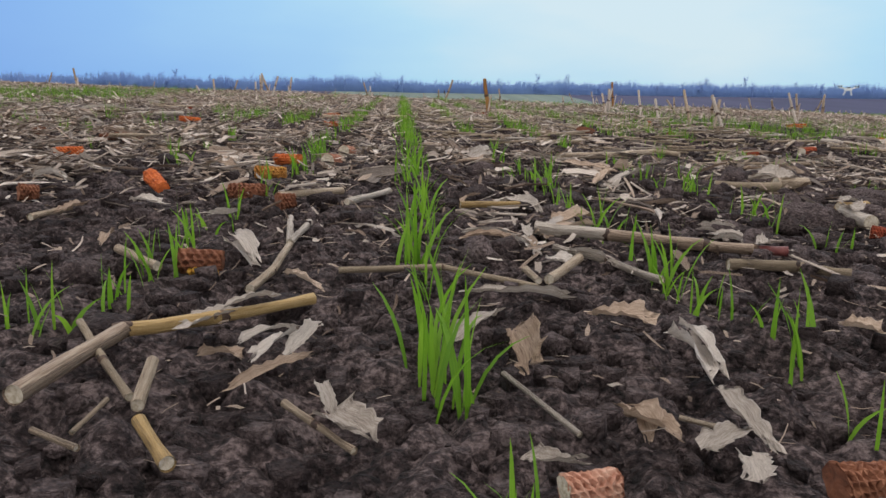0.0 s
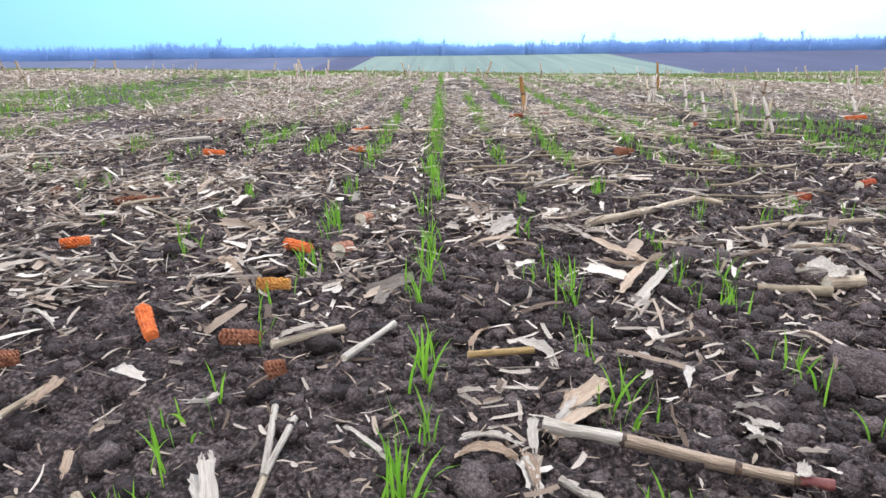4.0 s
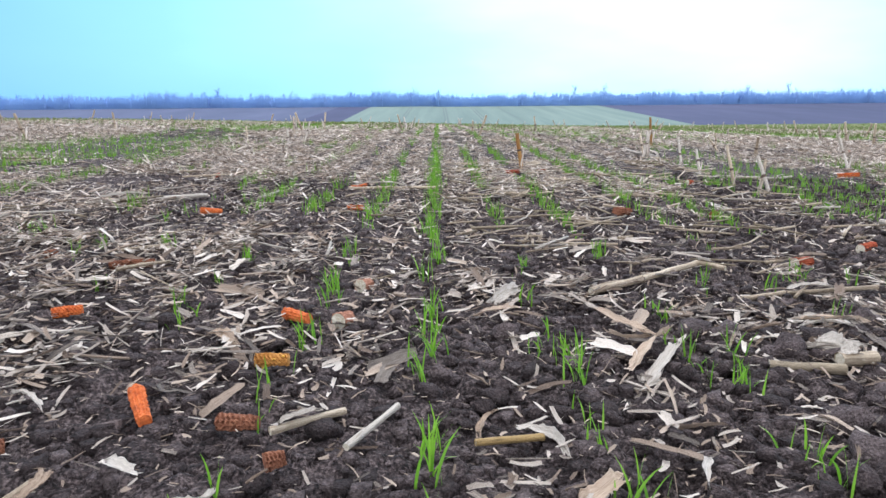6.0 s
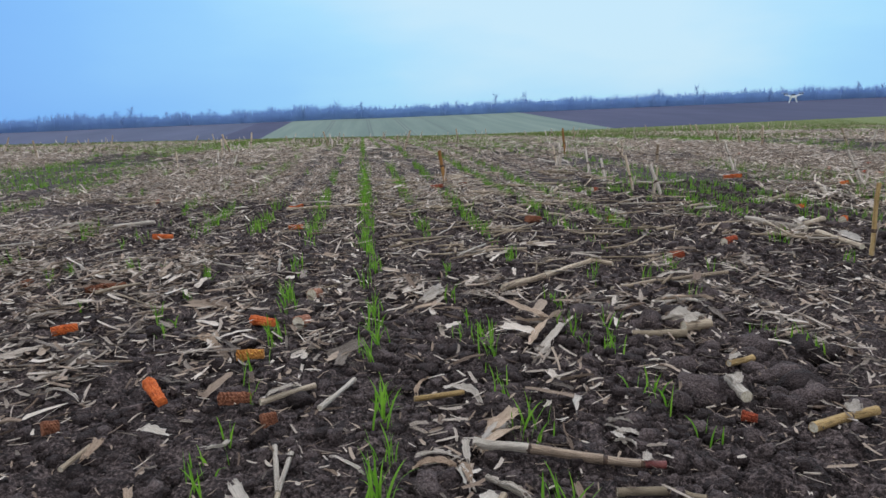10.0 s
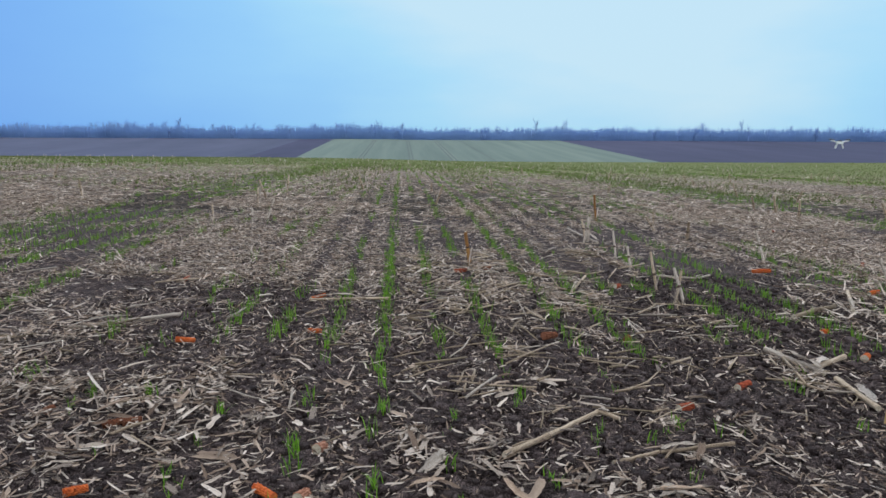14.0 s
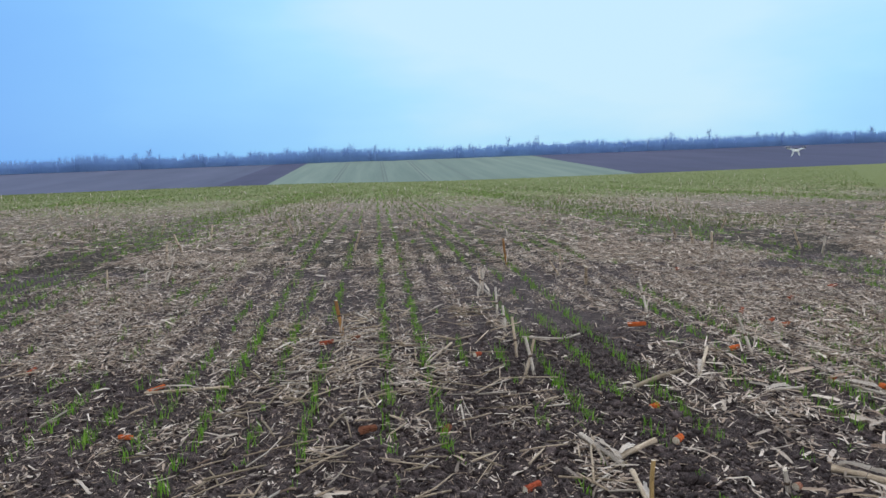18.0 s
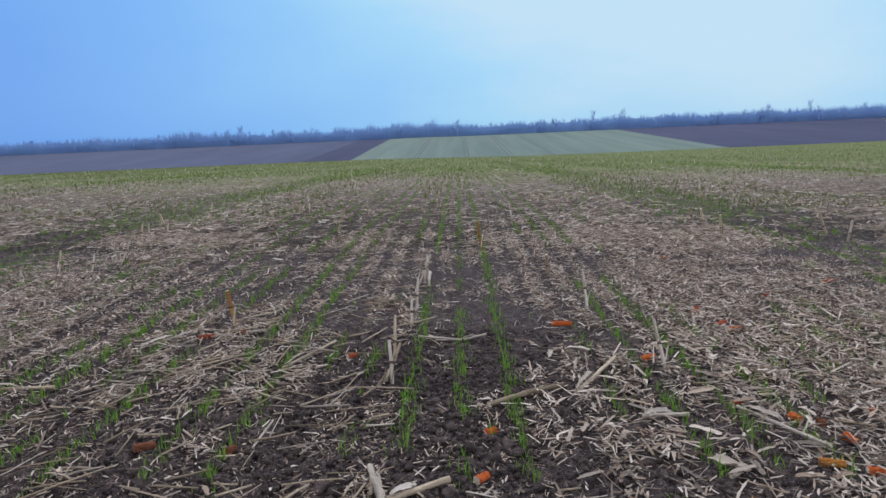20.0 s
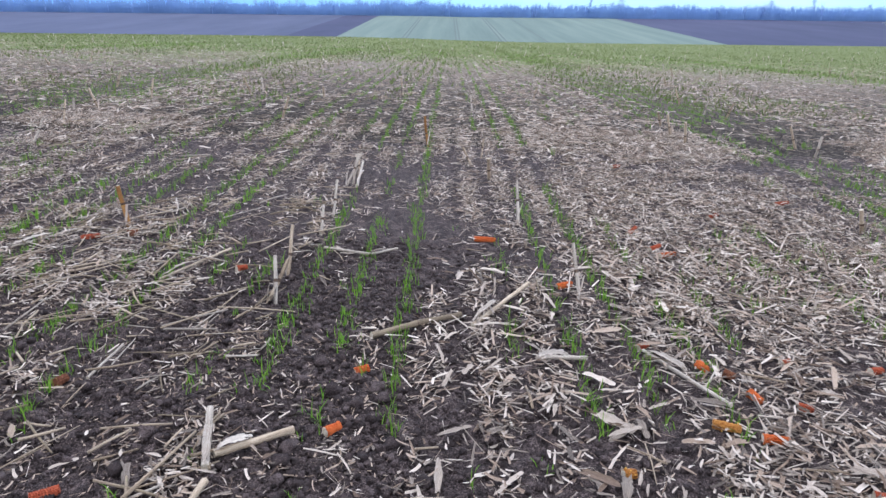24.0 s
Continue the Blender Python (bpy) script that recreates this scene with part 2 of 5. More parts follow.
def lumps(x, y, size, k=0):
    """Rounded crumbs: 1 on top of each, 0 between."""
    x, y = np.asarray(x, float) / size, np.asarray(y, float) / size
    ix, iy = np.floor(x), np.floor(y)
    best = np.zeros(np.shape(x))
    for dx in (-1, 0, 1):
        for dy in (-1, 0, 1):
            jx, jy = ix + dx, iy + dy
            r = 0.45 + 0.45 * lattice(jx, jy, k + 2)
            d2 = (x - jx - lattice(jx, jy, k)) ** 2 + (y - jy - lattice(jx, jy, k + 1)) ** 2
            best = np.maximum(best, r * np.clip(1.15 - d2 / (r * r), 0, 1) ** 0.75)
    return best


PROFILE_Y = [-60, 6, 14, 40, 110, 150, 400, 470, 800, 1500, 4000]
PROFILE_Z = [0, 0, -0.22, -1.2, -3.85, -6.5, -27, -20, -9, -9, -9]


def broad_height(x, y):
    x, y = np.asarray(x, float), np.asarray(y, float)
    return np.interp(y, PROFILE_Y, PROFILE_Z) - 0.025 * 12 * np.tanh(x / 12)


def soft_height(x, y):
    near = np.clip(1 - np.abs(np.asarray(y, float)) / 40, 0, 1)
    return broad_height(x, y) + near * (0.009 * (value_noise(x, y, 0.22, 5) - 0.5) + 0.005 * (value_noise(x, y, 0.09, 6) - 0.5))


def height(x, y):
    near = np.clip(1.15 - np.abs(np.asarray(y, float)) / 14, 0, 1)
    rough = 0.35 + 0.65 * np.clip((np.asarray(x, float) - 0.2) / 0.25, 0, 1) * np.clip((1.25 - np.asarray(x, float)) / 0.3, 0, 1) + 0.35 * value_noise(x, y, 0.25, 9)
    crumb = 0.018 * rough * (lumps(x, y, 0.030, 11) - 0.45) + 0.010 * (lumps(x, y, 0.013, 21) - 0.45) + 0.018 * rough * (lumps(x, y, 0.07, 31) - 0.5) * value_noise(x, y, 0.5, 8) * np.clip((0.85 - np.asarray(x, float)) / 0.2, 0.25, 1) + 0.006 * (value_noise(x, y, 0.011, 81) - 0.5) + 0.005 * (value_noise(x, y, 0.022, 82) - 0.5)
    return soft_height(x, y) + near * (crumb - 0.0035)


def drill_row(k):
    """The drill's second pass starts at the fourth row, further off than the rest."""
    return 0.130 + 0.15 * k if k < 3 else 0.665 + 0.147 * (k - 3)


def row_distance(x):
    """How far x lies from the nearest drill row."""
    p = np.where(x < 0.55, (x - 0.130) / 0.15, (x - 0.665) / 0.147)
    return np.abs(p - np.round(p)) * 0.15


def litter_cover(x, y):
    """How thickly straw lies: thin round the first few rows, thick further on and to the right of the last rows."""
    x, y = np.asarray(x, float), np.asarray(y, float)
    c = 0.61 + 0.7 * (value_noise(x, y, 0.42, 40) - 0.5) + 0.8 * (value_noise(x, y, 0.15, 41) - 0.5) + 0.4 * (value_noise(x, y, 0.06, 42) - 0.5)
    bare = np.exp(-(((x - 0.15) / 0.34) ** 2 + ((y - 0.50) / 0.30) ** 2))
    bare2 = np.exp(-(((x - 0.60) / 0.19) ** 2 + ((y - 0.85) / 0.28) ** 2))
    bare3 = np.exp(-(((x - 1.42) / 0.22) ** 4)) * np.clip((5.5 - y) / 2.0, 0, 1)
    bare4 = np.exp(-(((x - 1.0) / 0.30) ** 2 + ((y - 1.9) / 0.6) ** 2))
    clump = np.exp(-(((x - 1.80) / 0.13) ** 4)) * (y > 1.2) * (y < 3.6)
    thick = np.clip((x - 2.05) / 0.2, 0, 1) * np.clip((y - 1.1) / 0.2, 0, 1) * (y < 4)
    left = np.clip((-0.1 - x) / 0.3, 0, 1) * np.clip((y - 0.9) / 0.3, 0, 1)
    band = (np.exp(-(((x - 2.55) / 0.85) ** 4)) + np.exp(-(((x + 0.55) / 0.6) ** 4)) + np.exp(-(((x + 2.9) / 0.8) ** 4)) + np.exp(-(((x - 5.3) / 0.9) ** 4))) * (y > 2.8)
    lane = sum(np.exp(-(((x - c) / 0.40) ** 2)) for c in (-6.8, -1.55, 3.8, 9.1)) * np.clip((y - 2.2) / 1.5, 0, 1)
    furrow = 1 - np.where((x > -0.25) & (x < 2.2), 0.84, 0.28) * np.exp(-((row_distance(x) / 0.034) ** 2))
    return furrow * np.clip(c - 0.52 * bare - 0.32 * bare2 - 0.52 * bare3 - 0.15 * bare4 + 0.34 * thick + 0.14 * clump + 0.06 * left + 0.26 * band - 0.55 * lane, 0.03, 1)


# ---- mesh helpers ----
def link_mesh(name, verts, faces, mat, uvs=None, smooth=True):
    me = bpy.data.meshes.new(name)
    me.from_pydata(np.asarray(verts).tolist() if not isinstance(verts, list) else verts, [], faces.tolist() if isinstance(faces, np.ndarray) else faces)
    if uvs is not None:
        lay = me.uv_layers.new(name="UVMap")
        idx = np.empty(len(me.loops), np.int32)
        me.loops.foreach_get("vertex_index", idx)
        lay.data.foreach_set("uv", np.asarray(uvs, np.float32)[idx].ravel())
    me.polygons.foreach_set("use_smooth", [smooth] * len(me.polygons))
    if mat:
        me.materials.append(mat)
    return me


def part(name, me, parent, label="", at=None):
    ob = new(name, me)
    ob.parent = parent
    if at is not None:
        ob.matrix_basis = at
    if label:
        ob["label"] = label
    return ob


def thing(name, label, category, group="", kind="", at=None, data=None):
    ob = new(name, data)
    if at is not None:
        ob.matrix_basis = at
    return tagged(ob, label, category, group, kind)


def strip_shape(seg, cols, rng, length, width, curl, fold, ragged, arch=0.0, turn=0.22):
    """A leaf strip along x from 0 to length: verts, quads, uvs."""
    u = np.linspace(0, 1, seg + 1)
    prof = np.minimum(1, rng.uniform(0.45, 1.0) + 2.5 * u) * np.minimum(1, rng.uniform(0.25, 1.0) + 2.2 * (1 - u))
    prof *= 1 + ragged * (rng.random(seg + 1) - 0.5)
    bend = np.cumsum(rng.normal(0, curl * 0.4, seg + 1)) * length / seg
    lift = arch * length * np.sin(np.pi * u) + np.cumsum(rng.normal(0, curl * 0.6, seg + 1)) * length / seg
    lift -= lift.min()
    twist = rng.normal(0, turn) + np.cumsum(rng.normal(0, turn, seg + 1))
    v, uv = [], []
    for j in range(cols + 1):
        s = j / cols - 0.5
        off = s * width * prof * (1 + 0.2 * ragged * rng.normal(size=seg + 1))
        cup = fold * width * (np.abs(s) * 2) ** 1.5 * prof
        v.append(np.stack([u * length + ragged * (0.02 * length + 0.5 * width * (np.abs(2 * u - 1) > 0.95)) * rng.normal(size=seg + 1), bend + off * np.cos(twist), lift + np.abs(off * np.sin(twist)) + cup], 1))
        uv.append(np.stack([u, np.full(seg + 1, s + 0.5)], 1))
    v, uv = np.concatenate(v), np.concatenate(uv)
    n = seg + 1
    f = np.array([(j * n + i, j * n + i + 1, (j + 1) * n + i + 1, (j + 1) * n + i) for j in range(cols) for i in range(seg)])
    return v, f, uv


def scrap_shape(rng, length, width, cup=0.15, kink=0.25, seg=3):
    """A flat straight scrap of leaf or rind along x: ends torn aslant, one kink, a little cupped."""
    u = np.linspace(0, 1, seg + 1)
    half = 0.5 * width * np.clip(rng.uniform(0.75, 1.15, seg + 1), 0, 1.1)
    half[0] *= rng.uniform(0.6, 1.05)
    half[-1] *= rng.uniform(0.2, 1.0) if rng.random() < 0.35 else rng.uniform(0.7, 1.05)
    skew = np.zeros(seg + 1)
    skew[0], skew[-1] = rng.normal(0, 0.7), rng.normal(0, 0.9)
    rise = np.abs(rng.normal(0, kink)) * length * np.abs(u - rng.uniform(0.3, 0.7)) * 0.5
    bow = rng.normal(0, 0.05) * length * u * (1 - u) * 4
    lean = rng.normal(0, 0.3)
    V, U = [], []
    for w in (-1.0, 0.0, 1.0):
        V.append(np.stack([u * length + skew * w * half, bow + w * half * math.cos(lean), rise + cup * width * abs(w) + w * half * math.sin(lean)], 1))
        U.append(np.stack([u, np.full(seg + 1, 0.5 + 0.5 * w)], 1))
    n = seg + 1
    f = np.array([(j * n + i, j * n + i + 1, (j + 1) * n + i + 1, (j + 1) * n + i) for j in range(2) for i in range(seg)])
    return np.concatenate(V), f, np.concatenate(U)


def torn_leaf(rng, length, width):
    """A broad dry blade along x, cupped and wavy, its ends frayed between the veins."""
    seg, cols = 16, 8
    u = np.linspace(0, 1, seg + 1)
    prof = np.clip(rng.uniform(0.35, 0.8) + 2.2 * u, 0, 1) * np.clip(rng.uniform(0.35, 0.9) + 2.0 * (1 - u), 0, 1)
    prof *= 1 + 0.10 * rng.normal(size=seg + 1)
    wave = np.cumsum(rng.normal(0, 0.10, seg + 1)) * length / seg
    roll = rng.normal(0, 0.25) + np.cumsum(rng.normal(0, 0.13, seg + 1))
    V, U = [], []
    for j in range(cols + 1):
        w = j / cols - 0.5
        fray0, fray1 = rng.uniform(0, 0.16) * length, rng.uniform(0, 0.22) * length
        along = u * length + fray0 * np.clip(1 - 4 * u, 0, 1) - fray1 * np.clip(4 * u - 3, 0, 1)
        flare = rng.normal(0, 0.16) * width * (np.clip(4 * u - 3, 0, 1) + np.clip(1 - 4 * u, 0, 1))
        off = w * width * prof * (1 + 0.05 * rng.normal(size=seg + 1)) + flare
        z = np.abs(wave - wave.min()) + 0.30 * width * (2 * w) ** 2 * prof + off * np.sin(roll) + 0.03 * width * (j % 2) + 0.05 * length * np.sin(math.pi * u)
        V.append(np.stack([along, off * np.cos(roll), np.maximum(z, -0.001)], 1))
        U.append(np.stack([u, np.full(seg + 1, w + 0.5)], 1))
    n = seg + 1
    gap = lambda i, j: (i == 0 or i > seg - 4) and (j * 7 + i // 20) % 3 == 1
    f = [(j * n + i, j * n + i + 1, (j + 1) * n + i + 1, (j + 1) * n + i) for j in range(cols) for i in range(seg) if not gap(i, j)]
    return np.concatenate(V), np.array(f), np.concatenate(U)


def scatter_mesh(name, shapes, which, xy, yaw, size, mat, lift=0.004, tilt=None, uv_random=None, level=soft_height, flat=0.0):
    """One mesh of many pieces, each one of the shapes, draped over the ground."""
    V, Fc, U, base = [], [], [], 0
    for k, (v, f, uv) in enumerate(shapes):
        sel = np.flatnonzero(which == k)
        if not len(sel):
            continue
        c, s = np.cos(yaw[sel])[:, None], np.sin(yaw[sel])[:, None]
        sc = size[sel][:, None]
        px, py, pz = v[:, 0][None] * sc, v[:, 1][None] * sc, v[:, 2][None] * sc
        if tilt is not None:
            ct, st = np.cos(tilt[sel])[:, None], np.sin(tilt[sel])[:, None]
            px, pz = px * ct - pz * st, px * st + pz * ct
        X = xy[sel, 0][:, None] + px * c - py * s
        Y = xy[sel, 1][:, None] + px * s + py * c
        Z = level(xy[sel, 0], xy[sel, 1])[:, None] * (1 - flat) + flat * level(X, Y) + pz + (lift[sel][:, None] if isinstance(lift, np.ndarray) else lift)
        n = v.shape[0]
        V.append(np.stack([X, Y, Z], 2).reshape(-1, 3))
        Fc.append((f[None] + (base + n * np.arange(len(sel)))[:, None, None]).reshape(-1, f.shape[1]))
        U.append(np.tile(uv, (len(sel), 1)) + np.repeat(np.random.default_rng(7).random((len(sel), 2)) * 20, n, 0))
        base += n * len(sel)
    return link_mesh(name, np.concatenate(V), np.concatenate(Fc), mat, np.concatenate(U))


# ---- ground ----
def build_ground():
    ys = np.concatenate([-np.geomspace(2500, 4.5, 24), np.linspace(-4, 0.2, 20), np.arange(0.205, 0.95, 0.0042), np.arange(0.95, 1.6, 0.008), np.arange(1.6, 3.2, 0.015), np.geomspace(3.2, 130, 165), np.geomspace(133, 4000, 90)])
    xs = np.concatenate([-np.geomspace(3000, 2.3, 75), np.arange(-2.25, -0.45, 0.02), np.arange(-0.45, 0.75, 0.0046), np.arange(0.75, 2.9, 0.014), np.geomspace(2.95, 3000, 75)])
    X, Y = np.meshgrid(xs, ys)
    Z = height(X, Y)
    nx, ny = len(xs), len(ys)
    i = np.arange(nx * ny).reshape(ny, nx)
    f = np.stack([i[:-1, :-1].ravel(), i[:-1, 1:].ravel(), i[1:, 1:].ravel(), i[1:, :-1].ravel()], 1)
    me = link_mesh("ground", np.stack([X.ravel(), Y.ravel(), Z.ravel()], 1), f, M_SOIL)
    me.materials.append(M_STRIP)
    me.materials.append(M_HAZED_PLOUGH)
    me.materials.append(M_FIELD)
    me.materials.append(M_DARK_PLOUGH)
    cx, cy = (X[:-1, :-1] + X[1:, 1:]) / 2, (Y[:-1, :-1] + Y[1:, 1:]) / 2
    slot = np.zeros(cx.shape, np.int32)
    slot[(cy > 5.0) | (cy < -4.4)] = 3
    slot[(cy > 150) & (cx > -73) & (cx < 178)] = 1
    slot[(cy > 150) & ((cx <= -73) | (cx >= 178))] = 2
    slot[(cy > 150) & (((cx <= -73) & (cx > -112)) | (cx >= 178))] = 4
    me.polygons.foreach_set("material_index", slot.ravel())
    tagged(new("ground", me), "dark crumbly field soil sloping away to distant ploughed and green fields", "field", kind="structure")


def field_material():
    """Stubble further off: soil, straw and lines of young wheat, thinning into green."""
    m = bpy.data.materials.new("distant_stubble")
    m.use_nodes = True
    nt = m.node_tree
    N, L = nt.nodes, nt.links
    b = N["Principled BSDF"]
    b.inputs["Roughness"].default_value = 0.95
    b.inputs["Specular IOR Level"].default_value = 0.1
    pos = N.new("ShaderNodeNewGeometry").outputs["Position"]
    straw = N.new("ShaderNodeTexNoise")
    straw.inputs["Scale"].default_value, straw.inputs["Detail"].default_value, straw.inputs["Roughness"].default_value = 28, 6, 0.8
    L.new(pos, straw.inputs["Vector"])
    ramp = N.new("ShaderNodeValToRGB")
    r = ramp.color_ramp
    r.elements[0].position, r.elements[0].color = 0.36, (0.030, 0.023, 0.020, 1)
    r.elements[1].position, r.elements[1].color = 0.66, (0.48, 0.395, 0.32, 1)
    r.elements.new(0.5).color = (0.19, 0.152, 0.122, 1)
    sep = N.new("ShaderNodeSeparateXYZ")
    L.new(pos, sep.inputs[0])
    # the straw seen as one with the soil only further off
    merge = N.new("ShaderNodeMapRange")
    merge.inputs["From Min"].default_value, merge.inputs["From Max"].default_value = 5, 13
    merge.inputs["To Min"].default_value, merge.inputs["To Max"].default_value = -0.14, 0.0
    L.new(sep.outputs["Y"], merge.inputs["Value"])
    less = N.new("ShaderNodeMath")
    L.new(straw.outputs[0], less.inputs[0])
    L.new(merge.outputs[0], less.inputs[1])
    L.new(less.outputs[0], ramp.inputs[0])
    # bands of growth along the drill lines, and patches
    mp = N.new("ShaderNodeMapping")
    mp.inputs["Scale"].default_value = (0.55, 0.03, 1)
    L.new(pos, mp.inputs[0])
    band = N.new("ShaderNodeTexNoise")
    band.inputs["Scale"].default_value, band.inputs["Detail"].default_value = 1.0, 4
    L.new(mp.outputs[0], band.inputs["Vector"])
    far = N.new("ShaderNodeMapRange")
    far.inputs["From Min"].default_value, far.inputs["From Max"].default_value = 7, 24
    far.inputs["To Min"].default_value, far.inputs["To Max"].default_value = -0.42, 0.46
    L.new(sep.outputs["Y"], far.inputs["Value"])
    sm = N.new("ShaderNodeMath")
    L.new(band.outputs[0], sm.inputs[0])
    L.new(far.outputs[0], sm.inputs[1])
    speck = N.new("ShaderNodeTexNoise")
    speck.inputs["Scale"].default_value, speck.inputs["Detail"].default_value = 9, 4
    L.new(pos, speck.inputs["Vector"])
    sm2 = N.new("ShaderNodeMath")
    sm2.operation = "MULTIPLY_ADD"
    sm2.inputs[1].default_value = 0.6
    L.new(speck.outputs[0], sm2.inputs[0])
    L.new(sm.outputs[0], sm2.inputs[2])
    gm = N.new("ShaderNodeMapRange")
    gm.inputs["From Min"].default_value, gm.inputs["From Max"].default_value = 0.66, 1.02
    gm.inputs["To Max"].default_value = 0.85
    L.new(sm2.outputs[0], gm.inputs["Value"])
    green = N.new("ShaderNodeMix")
    green.data_type = "RGBA"
    L.new(gm.outputs[0], green.inputs["Factor"])
    L.new(ramp.outputs[0], green.inputs["A"])
    green.inputs["B"].default_value = (0.125, 0.150, 0.045, 1)
    L.new(green.outputs["Result"], b.inputs["Base Color"])
    bp = N.new("ShaderNodeBump")
    bp.inputs["Strength"].default_value, bp.inputs["Distance"].default_value = 0.8, 0.03
    L.new(straw.outputs[0], bp.inputs["Height"])
    L.new(bp.outputs[0], b.inputs["Normal"])
    return m


M_FIELD = field_material()
build_ground()


def build_tram_lines():
    """Pairs of wheel tracks along the far strip of wheat."""
    y = np.geomspace(160, 780, 60)
    for x0, w in ((6.0, 1.1), (8.4, 1.1), (36.0, 1.3), (39.0, 1.3), (66.0, 1.4), (-30.0, 1.2), (-27.4, 1.2)):
        z = broad_height(np.full(60, x0), y) + 0.12
        v = np.concatenate([np.stack([np.full(60, x0 - w / 2), y, z], 1), np.stack([np.full(60, x0 + w / 2), y, z], 1)])
        f = [(i, 60 + i, 61 + i, i + 1) for i in range(59)]
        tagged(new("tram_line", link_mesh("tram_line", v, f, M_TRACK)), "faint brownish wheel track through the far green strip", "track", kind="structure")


build_tram_lines()


# ---- far tree belt ----
def tube(path, radii, sides=6, cap=True, jitter=0.0, rng=None):
    """A tube round a path: verts, faces, uvs."""
    path = [Vector(p) for p in path]
    V, U, Fc = [], [], []
    run = 0.0
    for i, p in enumerate(path):
        d = (path[min(i + 1, len(path) - 1)] - path[max(i - 1, 0)]).normalized()
        a = d.cross(Vector((0, 0, 1)) if abs(d.z) < 0.9 else Vector((1, 0, 0))).normalized()
        b = d.cross(a)
        if i:
            run += (p - path[i - 1]).length
        for k in range(sides):
            t = 2 * math.pi * k / sides
            r = radii[i] * (1 + (rng.normal() * jitter if rng is not None else 0))
            V.append(p + a * (r * math.cos(t)) + b * (r * math.sin(t)))
            U.append((run * 12, k / sides))
    for i in range(len(path) - 1):
        for k in range(sides):
            Fc.append((i * sides + k, i * sides + (k + 1) % sides, (i + 1) * sides + (k + 1) % sides, (i + 1) * sides + k))
    if cap:
        Fc.append(tuple(range(sides))[::-1])
        Fc.append(tuple(range((len(path) - 1) * sides, len(path) * sides)))
    return [tuple(v) for v in V], Fc, U


def joined(name, pieces, mat, smooth=True):
    V, Fc, U = [], [], []
    for v, f, u in pieces:
        n = len(V)
        V += [tuple(p) for p in v]
        Fc += [tuple(int(i) + n for i in q) for q in f]
        U += [tuple(p) for p in u]
    return link_mesh(name, V, Fc, mat, U, smooth)


def tree_variant(seed):
    rng = np.random.default_rng(seed)
    tall = rng.uniform(11, 17)
    trunk = [(0, 0, -0.5)]
    x = y = 0.0
    for i in range(1, 6):
        x, y = x + rng.normal(0, 0.25), y + rng.normal(0, 0.25)
        trunk.append((x, y, tall * i / 6))
    me_trunk = joined("trunk", [tube(trunk, [0.38, 0.33, 0.27, 0.2, 0.13, 0.06], 5)], M_HAZED_BARK)
    limbs = []
    for i in range(26):
        k = rng.uniform(0.22, 0.95)
        p = np.interp(k * 5, range(6), [t[0] for t in trunk]), np.interp(k * 5, range(6), [t[1] for t in trunk]), tall * k * 5 / 6
        a = rng.uniform(0, 2 * math.pi)
        ln = tall * rng.uniform(0.16, 0.36) * (1.15 - 0.6 * k)
        up = rng.uniform(0.4, 1.1)
        q = (p[0] + ln * 0.55 * math.cos(a), p[1] + ln * 0.55 * math.sin(a), p[2] + ln * 0.5 * up)
        e = (p[0] + ln * math.cos(a) * 0.8, p[1] + ln * math.sin(a) * 0.8, p[2] + ln * (0.6 + 0.5 * up))
        limbs.append(tube([p, q, e], [0.12, 0.08, 0.03], 3, False))
        for j in range(5):
            s = rng.uniform(0.3, 1)
            o = [p[n] + (e[n] - p[n]) * s for n in range(3)]
            w = rng.normal(0, 1, 3) * ln * 0.24
            w[2] = abs(w[2]) + 0.3
            limbs.append(tube([o, [o[n] + w[n] for n in range(3)]], [0.09, 0.03], 3, False))
    me_crown = joined("crown", limbs, M_HAZED_BARK)
    return me_trunk, me_crown


